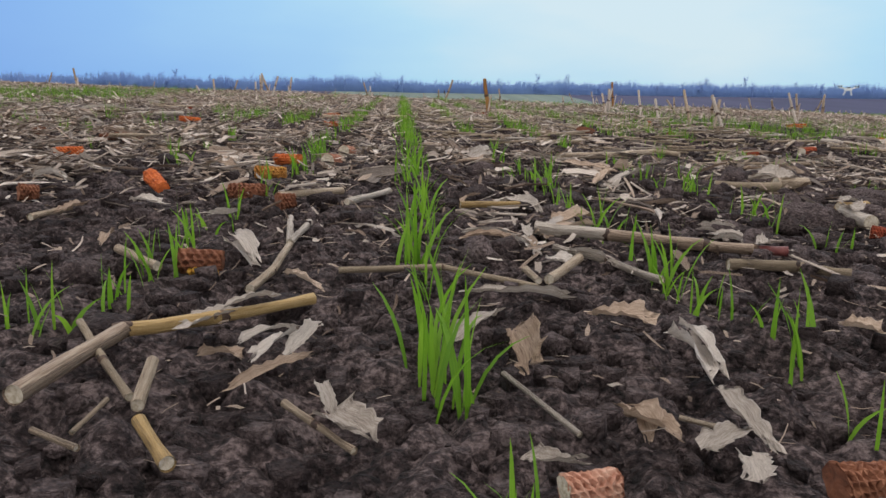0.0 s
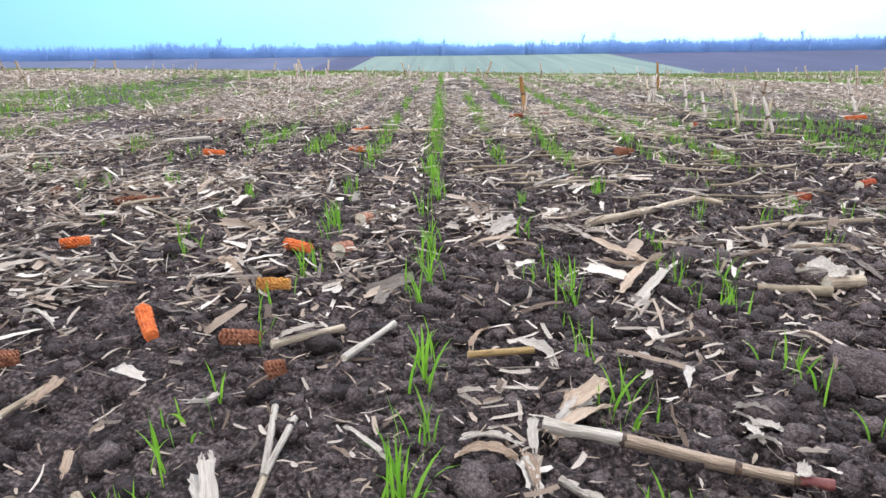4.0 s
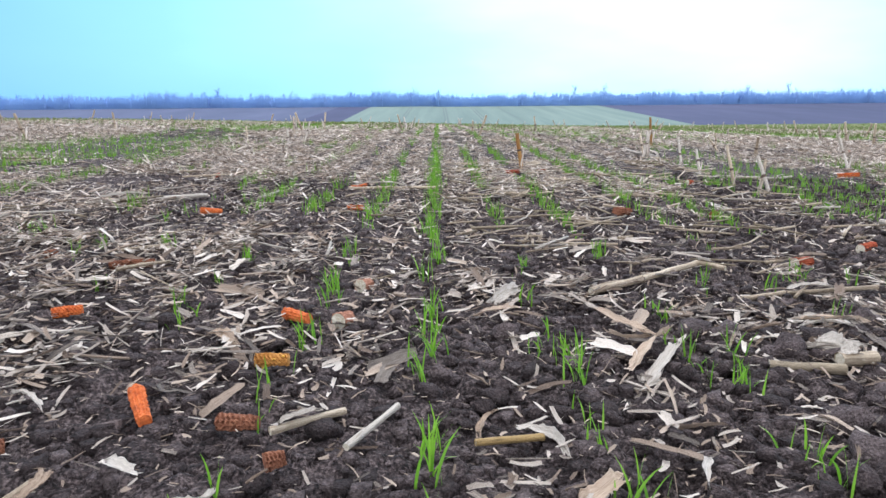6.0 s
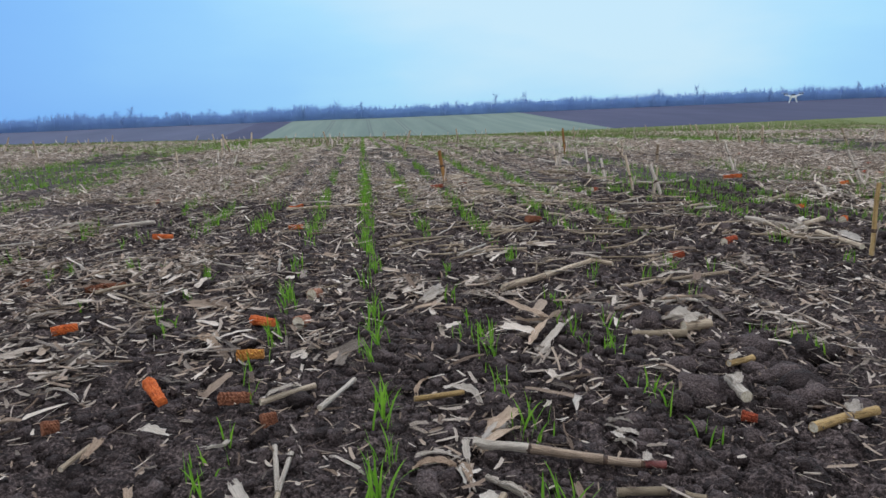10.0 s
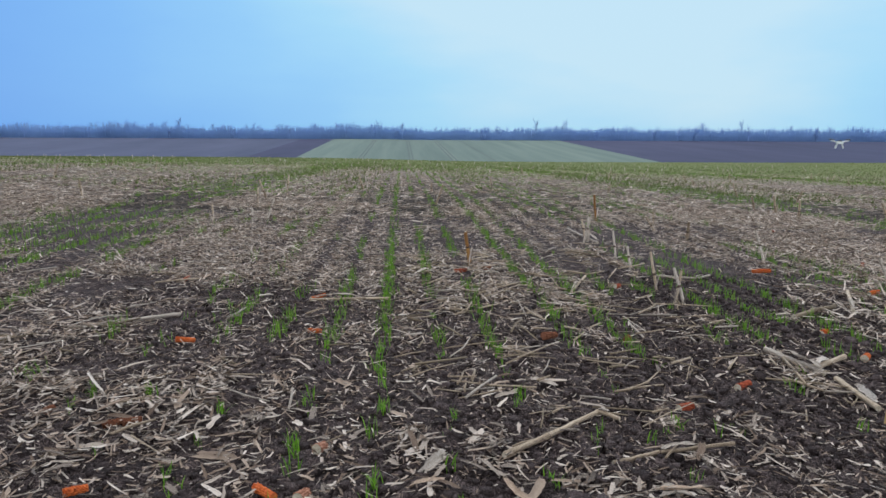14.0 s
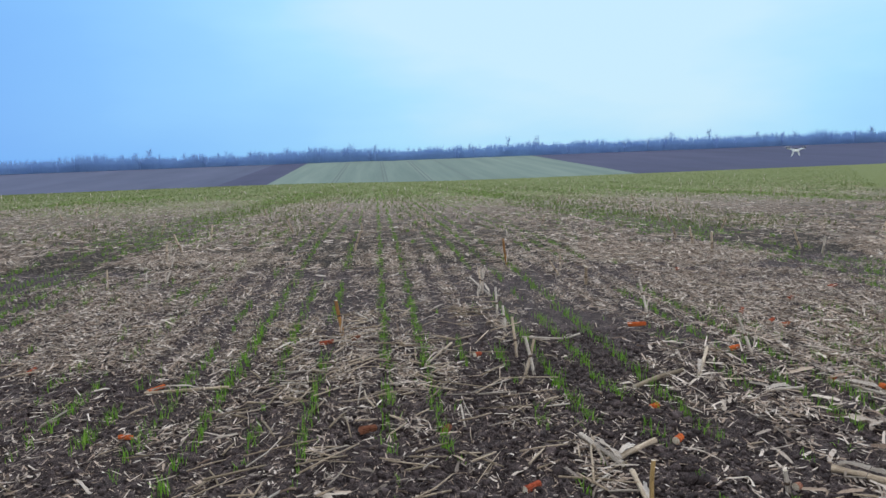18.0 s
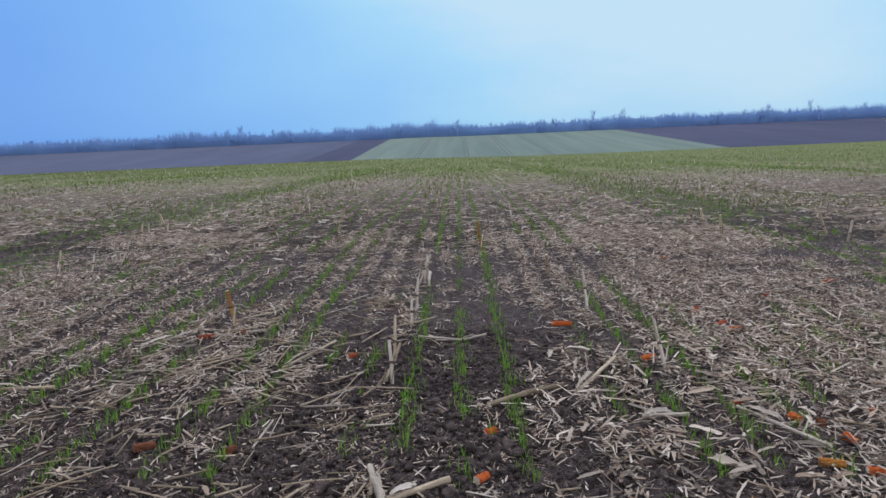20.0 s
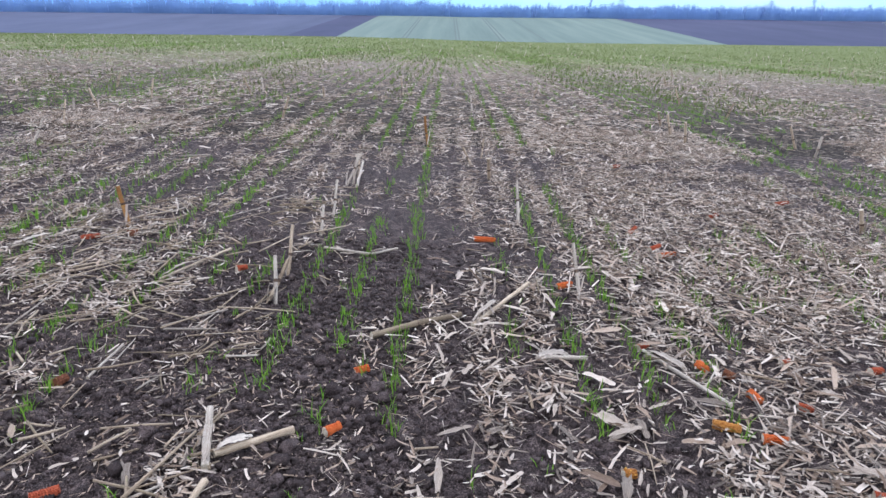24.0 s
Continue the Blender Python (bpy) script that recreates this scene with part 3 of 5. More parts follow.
def build_trees():
    rng = np.random.default_rng(3)
    kinds = []
    for s in range(6):
        t, c = tree_variant(50 + s)
        ob = thing("tree", "bare leafless tree in the haze-tinted belt along the horizon", "tree", "trees of the far belt")
        part("trunk", t, ob)
        part("crown", c, ob, "bare twiggy crown")
        kinds.append(ob)
    n = 230
    for i in range(n):
        x = -640 + 1380 * (i + rng.uniform(-0.6, 0.6)) / n
        y = 815 + rng.uniform(-12, 25)
        s = rng.uniform(0.75, 1.15) * (1.3 if rng.random() < 0.12 else 1.0) * (0.85 + 0.3 * float(value_noise(x, 0.0, 60, 9)))
        m = Matrix.Translation((x, y, float(broad_height(x, y)))) @ Matrix.Rotation(rng.uniform(0, 6.3), 4, "Z")
        src = kinds[i % 6]
        if i < 6:
            src.matrix_basis = m @ Matrix.Scale(s, 4)
        else:
            ob = copy_thing(src, m)
            ob.scale = (s, s, s)
    # undergrowth between the trunks: a low thicket and thin upright poles
    k, p = 26000, 15000
    x = rng.uniform(-720, 820, k)
    y = 812 + rng.uniform(-8, 26, k)
    top = 6.0 + 4.0 * value_noise(x, x * 0, 34, 3) + 2.5 * value_noise(x, x * 0, 7, 4)
    z = broad_height(x, y) + top * rng.random(k) ** 1.1
    V = np.stack([x, y, z], 1)[:, None, :] + rng.normal(0, 1, (k, 3, 3)) * np.array([1.6, 0.12, 1.1])
    x = rng.uniform(-720, 820, p)
    y = 812 + rng.uniform(-8, 26, p)
    tall = (9.5 + 6.0 * value_noise(x, x * 0, 45, 13) + 6.0 * value_noise(x, x * 0, 9, 14)) * rng.uniform(0.55, 1.05, p)
    foot, wide, lean = broad_height(x, y), rng.uniform(0.45, 1.05, p), rng.normal(0, 0.8, p)
    poles = np.stack([np.stack([x - wide, y, foot], 1), np.stack([x + wide, y, foot], 1), np.stack([x + lean, y, foot + tall], 1)], 1)
    V, k = np.concatenate([V, poles]), k + p
    me = link_mesh("shrubs", V.reshape(-1, 3), np.arange(k * 3).reshape(-1, 3), M_HAZED_SHRUB, smooth=False)
    thing("shrub_belt", "dense undergrowth under the far trees, tinted blue-grey for haze", "shrubs", kind="stuff", data=me)


build_trees()


# ---- corn cobs ----
def cob_mesh(seed, mat, r, length, rows=11):
    rings = max(10, int(length / (0.0021 if r > 0.006 else 0.0011)))
    rng = np.random.default_rng(seed)
    n = rows * 2
    V, U, Fc = [], [], []
    for i in range(rings + 1):
        t = i / rings
        rad = r * (1 - 0.22 * t) * (1 + 0.03 * rng.normal())
        for k in range(n):
            pit = ((i + (k // 2) % 2) % 2) * (k % 2)
            rr = rad * (1 - 0.42 * pit + 0.06 * rng.normal())
            a = 2 * math.pi * k / n
            V.append(((t - 0.5) * length, rr * math.cos(a), rr * math.sin(a)))
            U.append((t * length * 30, k / n))
    for i in range(rings):
        for k in range(n):
            Fc.append((i * n + k, (i + 1) * n + k, (i + 1) * n + (k + 1) % n, i * n + (k + 1) % n))
    return link_mesh("core", V, Fc, mat, U, smooth=False)


def disc_mesh(name, r, mat, x, rng, flip=False, sides=14):
    V = [(x + (0.15 * r if not flip else -0.15 * r), 0, 0)]
    for ring, rad in ((1, 0.45), (2, 1.0)):
        for k in range(sides):
            a = 2 * math.pi * k / sides
            V.append((x + rng.normal(0, 0.06 * r), rad * r * math.cos(a), rad * r * math.sin(a)))
    Fc = [(0, 1 + k, 1 + (k + 1) % sides) for k in range(sides)]
    Fc += [(1 + k, 1 + sides + k, 1 + sides + (k + 1) % sides, 1 + (k + 1) % sides) for k in range(sides)]
    return link_mesh(name, V, Fc, mat, [(v[1] * 30, v[2] * 30) for v in V])


def kernel_mesh():
    bm = bmesh.new()
    bmesh.ops.create_icosphere(bm, subdivisions=1, radius=1)
    for v in bm.verts:
        v.co = Vector((v.co.x * 0.0028, v.co.y * 0.0022, v.co.z * 0.0045 * (1.2 if v.co.z < 0 else 0.9)))
    me = bpy.data.meshes.new("kernel")
    bm.to_mesh(me)
    bm.free()
    me.materials.append(M_KERNEL)
    me.polygons.foreach_set("use_smooth", [True] * len(me.polygons))
    return me


COB_LABELS = {
    "o": "bright orange shelled corn cob lying on the straw",
    "r": "dull red shelled corn cob half hidden in straw",
    "b": "weathered brown corn cob with empty sockets",
    "y": "yellowish corn cob with wheat growing beside it",
    "p": "pale broken corn cob showing its pithy end",
}


def cob_sizes(code):
    return {"o": 0.0125, "r": 0.0115, "b": 0.0135, "y": 0.0125, "p": 0.012}[code]


COBS_FIRST = [
    (0.249, 0.396, 3, 0.018, 'b'), (0.166, 0.387, 10, 0.016, 'p'), (-0.122, 0.916, -61, 0.101, 'o'), (-0.038, 1.191, -48, 0.054, 'o'),
    (-0.029, 0.891, -8, 0.033, 'b'), (-0.332, 1.198, 19, 0.037, 'o'), (-0.034, 1.037, -0, 0.035, 'y'), (0.017, 0.825, 26, 0.016, 'b'),
    (-0.004, 0.640, 4, 0.023, 'b'), (-0.205, 0.841, 36, 0.017, 'b'), (-0.401, 1.992, 0, 0.050, 'o'), (-0.107, 2.512, 45, 0.067, 'o'),
    (-0.071, 2.112, -17, 0.038, 'o'), (-0.379, 1.457, 18, 0.033, 'b'), (-0.345, 1.466, 24, 0.034, 'b'), (-0.526, 1.518, 55, 0.020, 'b'),
    (-0.635, 2.782, 86, 0.102, 'r'),
]
COBS_MORE = [
    (0.023, 1.178, 64, 0.026, 'p'), (0.031, 1.357, 62, 0.026, 'p'), (0.797, 1.557, 23, 0.038, 'r'), (0.509, 0.762, -38, 0.016, 'r'),
    (0.992, 1.686, 29, 0.045, 'r'), (-0.889, 1.880, 40, 0.033, 'r'), (-0.617, 1.418, 16, 0.031, 'b'), (0.605, 2.068, 32, 0.050, 'b'),
]
COBS_LAST = [
    (1.472, 2.141, 31, 0.037, 'o'), (1.443, 1.902, 44, 0.035, 'o'), (1.804, 3.150, -23, 0.083, 'o'), (0.828, 2.047, 67, 0.028, 'b'),
    (1.604, 1.617, 21, 0.017, 'p'), (2.382, 3.302, 55, 0.078, 'r'), (2.418, 3.108, 42, 0.064, 'r'), (2.440, 3.032, 35, 0.084, 'o'),
    (2.794, 3.566, 40, 0.078, 'r'), (3.193, 3.810, 20, 0.084, 'r'), (2.590, 4.501, 47, 0.092, 'r'), (2.028, 2.709, 15, 0.052, 'o'),
    (2.165, 2.310, 29, 0.030, 'r'), (2.284, 2.214, -72, 0.036, 'o'),
]
COBS_END = [
    (2.353, 2.076, -66, 0.037, 'o'), (2.448, 2.038, -23, 0.032, 'r'), (2.247, 1.959, -32, 0.053, 'y'), (2.327, 1.913, -11, 0.050, 'o'),
    (2.291, 1.597, 35, 0.088, 'o'), (2.007, 1.798, 12, 0.023, 'y'), (2.443, 1.753, -16, 0.020, 'r'), (2.223, 1.616, 17, 0.022, 'b'),
    (2.336, 2.180, -40, 0.024, 'b'), (2.504, 2.255, 26, 0.032, 'r'), (2.708, 2.224, 22, 0.038, 'r'), (1.020, 2.763, 42, 0.034, 'r'),
    (0.425, 3.008, 18, 0.060, 'r'), (0.545, 3.072, 30, 0.033, 'b'),
]
COB_CACHE = {}
KERNEL = kernel_mesh()


def build_cobs():
    rng = np.random.default_rng(11)
    for n, (x, y, yaw, length, code) in enumerate(COBS_FIRST + COBS_MORE + COBS_LAST + COBS_END):
        early = n < len(COBS_FIRST)
        length = min(max(length, 0.014), 0.058) if early else min(max(length, 0.016), 0.080)
        length = (0.022 if code == 'b' else 0.014) if y < 0.45 else length
        r = cob_sizes(code) * (0.44 if y < 0.45 else 0.62 if early and code != 'b' else 0.58 if early else 0.5 if y < 1.1 else 0.86)
        key = (code, round(r, 4), round(length / 0.005))
        if key not in COB_CACHE:
            L = key[2] * 0.005
            COB_CACHE[key] = (cob_mesh(len(COB_CACHE), M_COB[code], r, L), disc_mesh("broken_end", r * 0.98, M_PITH if code != "b" else M_COB["b"], -L / 2, rng, True), disc_mesh("tip", r * 0.77, M_COB[code], L / 2, rng))
        core, end, tip = COB_CACHE[key]
        m = Matrix.Translation((x, y, float(soft_height(x, y)) + r * 0.5 + (0.011 if y < 0.45 else 0.008 if y < 1.2 else 0.005))) @ Matrix.Rotation(radians(yaw), 4, "Z") @ Matrix.Rotation(radians(rng.uniform(-8, 8)), 4, "Y") @ Matrix.Rotation(rng.uniform(0, 6.3) * (abs(y - 0.64) > 0.01), 4, "X")
        ob = thing("corn_cob", COB_LABELS[code], "corn cob", "corn cobs", at=m)
        part("core", core, ob)
        part("broken_end", end, ob, "pale pithy broken end")
        part("tip", tip, ob)
        if code == "y" or (code == "b" and abs(y - 0.64) < 0.01):
            for j in range(5 if code == "y" else 9):
                a, s = (rng.uniform(0, 6.3) if code == "y" else rng.uniform(3.6, 4.6)), rng.uniform(-0.4, 0.4) * length
                part("kernel", KERNEL, ob, "yellow kernel", Matrix.Translation((s, r * math.cos(a), r * math.sin(a))) @ Matrix.Rotation(a - math.pi / 2, 4, "X") @ Matrix.Scale(0.62, 4))


build_cobs()


# ---- corn stalks lying on the ground ----
STALKS_FIRST = [
    ('red', 0.0047, (0.219, 0.747), (0.269, 0.729), (0.331, 0.697), (0.361, 0.684), (0.382, 0.678)),
    ('dark', 0.0035, (0.323, 0.642), (0.365, 0.638), (0.391, 0.621)),
    ('tan', 0.0024, (0.036, 0.584), (0.041, 0.624), (0.041, 0.687)),
    ('grey', 0.0024, (0.041, 0.688), (0.029, 0.771)),
    ('grey', 0.0024, (0.041, 0.688), (0.046, 0.755)),
    ('yellow', 0.003, (0.171, 0.867), (0.229, 0.878)),
    ('dark', 0.0019, (0.079, 0.627), (0.141, 0.634), (0.191, 0.589)),
    ('tan', 0.0021, (0.191, 0.629), (0.194, 0.602)),
    ('tan', 0.0028, (0.230, 0.653), (0.200, 0.603)),
    ('grey', 0.0024, (0.221, 0.685), (0.247, 0.650), (0.266, 0.603)),
]
STALKS_MORE = [
    ('tan', 0.0027, (-0.065, 0.671), (-0.026, 0.628)),
    ('tan', 0.0024, (-0.163, 0.758), (-0.152, 0.800)),
    ('yellow', 0.0033, (-0.009, 0.441), (-0.001, 0.510), (0.034, 0.531), (0.072, 0.563)),
    ('yellow', 0.0021, (0.035, 0.428), (0.052, 0.402)),
    ('tan', 0.0013, (0.076, 0.448), (0.088, 0.433), (0.102, 0.415)),
    ('dark', 0.0016, (-0.024, 0.523), (0.004, 0.478), (0.026, 0.445)),
    ('tan', 0.0021, (0.023, 0.476), (0.031, 0.438)),
    ('tan', 0.0008, (0.019, 0.444), (0.018, 0.421)),
    ('tan', 0.001, (0.006, 0.422), (0.024, 0.411)),
    ('tan', 0.0009, (0.214, 0.446), (0.227, 0.438)),
]
STALKS_NEXT = [
    ('grey', 0.001, (0.156, 0.478), (0.174, 0.429)),
    ('tan', 0.0054, (0.362, 1.311), (0.460, 1.399), (0.593, 1.522), (0.628, 1.485)),
    ('tan', 0.004, (0.556, 1.293), (0.654, 1.334), (0.814, 1.368)),
    ('tan', 0.0072, (0.573, 1.048), (0.617, 1.055)),
    ('grey', 0.0068, (0.569, 1.088), (0.603, 1.065)),
    ('grey', 0.0064, (0.539, 0.858), (0.533, 0.809)),
    ('yellow', 0.004, (0.569, 0.914), (0.609, 0.927)),
    ('yellow', 0.0052, (0.558, 0.731), (0.607, 0.747), (0.647, 0.757)),
    ('dark', 0.0055, (0.492, 1.038), (0.567, 1.025)),
    ('tan', 0.0034, (-0.000, 0.880), (0.058, 0.919)),
    ('grey', 0.003, (0.067, 0.853), (0.104, 0.932)),
]
STALKS_LAST = [
    ('tan', 0.0072, (1.240, 1.803), (1.370, 1.885)),
    ('tan', 0.0064, (1.225, 1.541), (1.248, 1.729)),
    ('grey', 0.0030, (0.880, 2.060), (0.888, 2.220)),
    ('tan', 0.008, (1.732, 1.683), (1.858, 1.560)),
    ('dark', 0.008, (1.476, 2.314), (1.587, 2.391), (1.706, 2.455)),
    ('tan', 0.0064, (1.736, 2.395), (1.917, 2.704)),
    ('grey', 0.0048, (1.243, 2.988), (1.405, 2.927), (1.494, 2.995)),
    ('tan', 0.0045, (0.809, 2.644), (0.937, 2.927)),
    ('grey', 0.0035, (0.224, 2.883), (0.352, 3.111)),
]
STALKS_END = [
    ('grey', 0.0028, (0.350, 3.115), (0.640, 3.080)),
    ('grey', 0.0048, (2.160, 2.288), (2.286, 2.037)),
    ('grey', 0.0056, (1.885, 2.231), (2.009, 2.230)),
    ('grey', 0.0064, (1.247, 3.842), (1.210, 4.394)),
    ('grey', 0.0072, (1.238, 1.761), (1.185, 1.952)),
    ('tan', 0.0048, (-0.133, 2.473), (0.137, 2.484)),
    ('grey', 0.0056, (-0.756, 2.102), (-0.493, 2.250)),
    ('grey', 0.0056, (-0.884, 1.751), (-0.827, 1.897)),
]
STALK_LABELS = {
    "tan": "tan dry corn stalk piece lying on the soil",
    "grey": "grey weathered corn stalk piece lying on the soil",
    "yellow": "yellowed glossy corn stalk with a peeling sheath",
    "red": "pale corn stalk with dark node and maroon broken end",
    "dark": "dark weathered split corn stalk half sunk in soil",
}


def lay_stalk(code, r, *pts):
    rng = np.random.default_rng(int(abs(pts[0][0]) * 1000 + abs(pts[0][1]) * 7000))
    P = [Vector((x, y, float(soft_height(x, y)) + r * 0.9 + 0.0075)) for x, y in pts]
    if len(P) < 4:
        for p in P:
            p.z = 0.35 * p.z + 0.65 * sum(q.z for q in P) / len(P)
    mid = sum((p for p in P), Vector()) / len(P)
    ob = thing("corn_stalk", STALK_LABELS[code], "corn stalk", "corn stalks on the ground", at=Matrix.Translation(mid))
    P = [p - mid for p in P]
    for i in range(len(P) - 1):
        a, b = P[i], P[i + 1]
        n = max(3, int((b - a).length / 0.02))
        path = [a.lerp(b, k / n) + Vector((0, 0, 0.12 * r * rng.normal())) for k in range(n + 1)]
        path[0], path[-1] = a, b
        rr = r * (1 - 0.10 * i)
        radii = [rr * (1 + 0.03 * rng.normal() + 0.10 * (abs(2 * k / n - 1) ** 6)) for k in range(n + 1)]
        v, f, u = tube(path, radii, 12, False, 0.045, rng)
        mat = M_STALK["red"] if code == "yellow" and len(P) == 4 and i == 0 else M_STALK["grey"] if code == "red" and i == 0 else M_MAROON if code == "red" and i == len(P) - 2 else M_STALK[code]
        part("internode", link_mesh("internode", v, f, mat, u), ob, "maroon rind" if mat is M_MAROON else "")
        if i:
            d = (b - a).normalized() * 0.004
            v, f, u = tube([a - d, a - d * 0.4, a + d * 0.4, a + d], [rr * 1.02, rr * 1.17, rr * 1.17, rr * 1.02], 12, False, 0.03, rng)
            part("node", link_mesh("node", v, f, M_NODE, u), ob, "dark swollen node ring")
    for at, to in ((P[0], P[1]), (P[-1], P[-2])):
        d = (at - to).normalized()
        turn = d.to_track_quat("X", "Z").to_matrix().to_4x4()
        me = disc_mesh("cut_end", r * (1.0 if at is P[0] else 1 - 0.1 * (len(P) - 2)) * 1.02, M_PITH, -0.0008, rng, True)
        part("cut_end", me, ob, "pale pithy end", Matrix.Translation(at) @ turn)
    if r > 0.0030 and code != "dark":
        a, b = P[-2], P[-1]
        ln = (b - a).length * rng.uniform(0.5, 0.8)
        v, f, u = torn_leaf(rng, ln, r * 2.2)
        turn = Matrix.Rotation(math.atan2((b - a).y, (b - a).x) + rng.normal(0, 0.05), 4, "Z")
        part("sheath", link_mesh("sheath", v, f, M_PALE_LEAF, u), ob, "papery peeling leaf sheath", Matrix.Translation(a + Vector((0, 0, r * 0.95))) @ turn)
    return ob


for row in STALKS_FIRST + STALKS_MORE + STALKS_NEXT + STALKS_LAST + STALKS_END:
    lay_stalk(*row)


# ---- standing stubs ----
def stub_thing(seed, tall, lean, r, mat, label, name="corn_stub", away=0.0):
    rng = np.random.default_rng(seed)
    ob = thing(name, label, "corn stub", "standing corn stubs")
    nodes = [0.0, tall * rng.uniform(0.35, 0.6), tall]
    pos = lambda z: Vector((lean * z / tall + 0.0012 * math.sin(z * 40), away * z / tall, z))
    for a, b in zip(nodes, nodes[1:]):
        n = 6
        path = [pos(a + (b - a) * k / n - (0.02 if a == 0 and k == 0 else 0)) for k in range(n + 1)]
        v, f, u = tube(path, [r * (1 + 0.03 * rng.normal()) * (1 - 0.12 * (a + (b - a) * k / n) / tall) for k in range(n + 1)], 10, False, 0.03, rng)
        part("internode", link_mesh("internode", v, f, mat, u), ob)
    z = nodes[1]
    v, f, u = tube([pos(z - 0.004), pos(z - 0.002), pos(z + 0.002), pos(z + 0.004)], [r, r * 1.14, r * 1.14, r], 10, False)
    part("node", link_mesh("node", v, f, M_NODE, u), ob, "darker node ring")
    d = (pos(tall) - pos(tall * 0.9)).normalized()
    part("cut_end", disc_mesh("cut_end", r * 0.88, M_PITH, 0, rng), ob, "pale cut end", Matrix.Translation(pos(tall)) @ d.to_track_quat("X", "Z").to_matrix().to_4x4())
    v, f, u = strip_shape(6, 3, rng, tall * 0.5, r * 1.6, 0.08, 0.25, 0.5)
    part("sheath", link_mesh("sheath", v, f, M_LEAF, u), ob, "torn papery sheath", Matrix.Translation((0, -r * 0.8, 0.004)) @ Matrix.Rotation(radians(-80), 4, "Y"))
    return ob


STUBS = [
    (1.228, 4.039, -0.000, 0.099), (1.207, 3.390, 0.010, 0.120), (1.200, 3.150, 0.004, 0.090), (1.169, 2.742, 0.004, 0.125),
    (1.185, 2.510, -0.010, 0.110), (1.950, 3.400, 0.000, 0.135), (-0.968, 4.438, -0.017, 0.095), (-0.927, 4.032, -0.036, 0.061),
    (-0.709, 4.314, -0.007, 0.089), (1.790, 4.451, -0.040, 0.079), (2.060, 2.630, -0.009, 0.130), (1.189, 1.467, 0.004, 0.154),
    (1.160, 2.535, 0.045, 0.095), (1.190, 3.916, 0.059, 0.128), (1.165, 4.762, 0.003, 0.070), (1.853, 4.646, 0.015, 0.089),
    (1.861, 6.555, -0.010, 0.120), (-0.670, 4.585, 0.030, 0.123), (-0.871, 5.297, -0.012, 0.126), (1.578, 1.613, -0.010, 0.050),
]


def build_stubs():
    rng = np.random.default_rng(21)
    for i, (x, y, dx, tall) in enumerate(STUBS):
        code = "yellow" if i == 11 else "tan" if i % 3 == 0 else "grey"
        ob = stub_thing(300 + i, tall * 1.08, dx * 1.08, 0.0052 if i == 11 else 0.0060 if tall > 0.07 else 0.0056, M_STALK[code], "cut corn stalk stub standing in a harvested row", away=0.0 if i in (11, 19) else tall * 0.75)
        ob.matrix_basis = Matrix.Translation((x, y, float(soft_height(x, y))))
    weed = stub_thing(77, 0.15, -0.02, 0.0085, M_WEED, "orange-brown rotting corn stub standing between wheat rows", "dead_stub")
    weed.matrix_basis = Matrix.Translation((0.482, 3.18, float(soft_height(0.482, 3.18))))
    weed = stub_thing(78, 0.19, -0.02, 0.008, M_WEED, "brown dead corn stub standing among wheat", "dead_stub")
    weed.matrix_basis = Matrix.Translation((1.542, 4.93, float(soft_height(1.542, 4.93))))
    # the other rows: stubs 0.7 m apart across, thinning
    kinds = [stub_thing(400 + k, rng.uniform(0.07, 0.16), rng.normal(0, 0.035), rng.uniform(0.0065, 0.009), M_STALK[("tan", "grey", "tan", "grey")[k % 4]], "short weathered corn stub in a harvested row") for k in range(6)]
    first, count = [True] * 6, 0
    for row in range(-9, 13):
        x0 = 1.19 + 0.70 * row
        y = 3.4 + rng.uniform(0, 0.4) if row in (-3, -2, -1, 0, 1) else 2.2 + abs(row) * 0.25
        while y < 16:
            y += rng.uniform(0.16, 0.55) * (1 + y / 18)
            x = x0 + rng.normal(0, 0.03)
            if abs(x - 0.7) > 0.62 * y + 0.8 or rng.random() < (0.74 if y < 8 else 0.84) or (abs(x - 0.49) < 0.2 and y < 4.5):
                continue
            k = int(rng.integers(6))
            m = Matrix.Translation((x, y, float(soft_height(x, y)))) @ Matrix.Rotation(rng.uniform(0, 6.3), 4, "Z")
            count += 1
            if first[k]:
                kinds[k].matrix_basis, first[k] = m, False
            elif count < 260:
                copy_thing(kinds[k], m)
    # beyond: one mesh
    pieces = []
    for row in range(-40, 52):
        x0 = 1.19 + 0.70 * row
        y = max(16.0, abs(x0 - 0.7) * 1.3)
        while y < 60:
            y += rng.uniform(5, 15) * y / 18
            x = x0 + rng.normal(0, 0.05)
            z = float(broad_height(x, y))
            h, l = rng.uniform(0.06, 0.18), rng.normal(0, 0.04)
            pieces.append(tube([(x, y, z - 0.02), (x + l, y, z + h)], [0.012, 0.010], 4, True))
    thing("far_stubs", "pale corn stubs scattered across the distant field", "corn stubs", kind="stuff", data=joined("far_stubs", pieces, M_STALK["grey"]))


build_stubs()


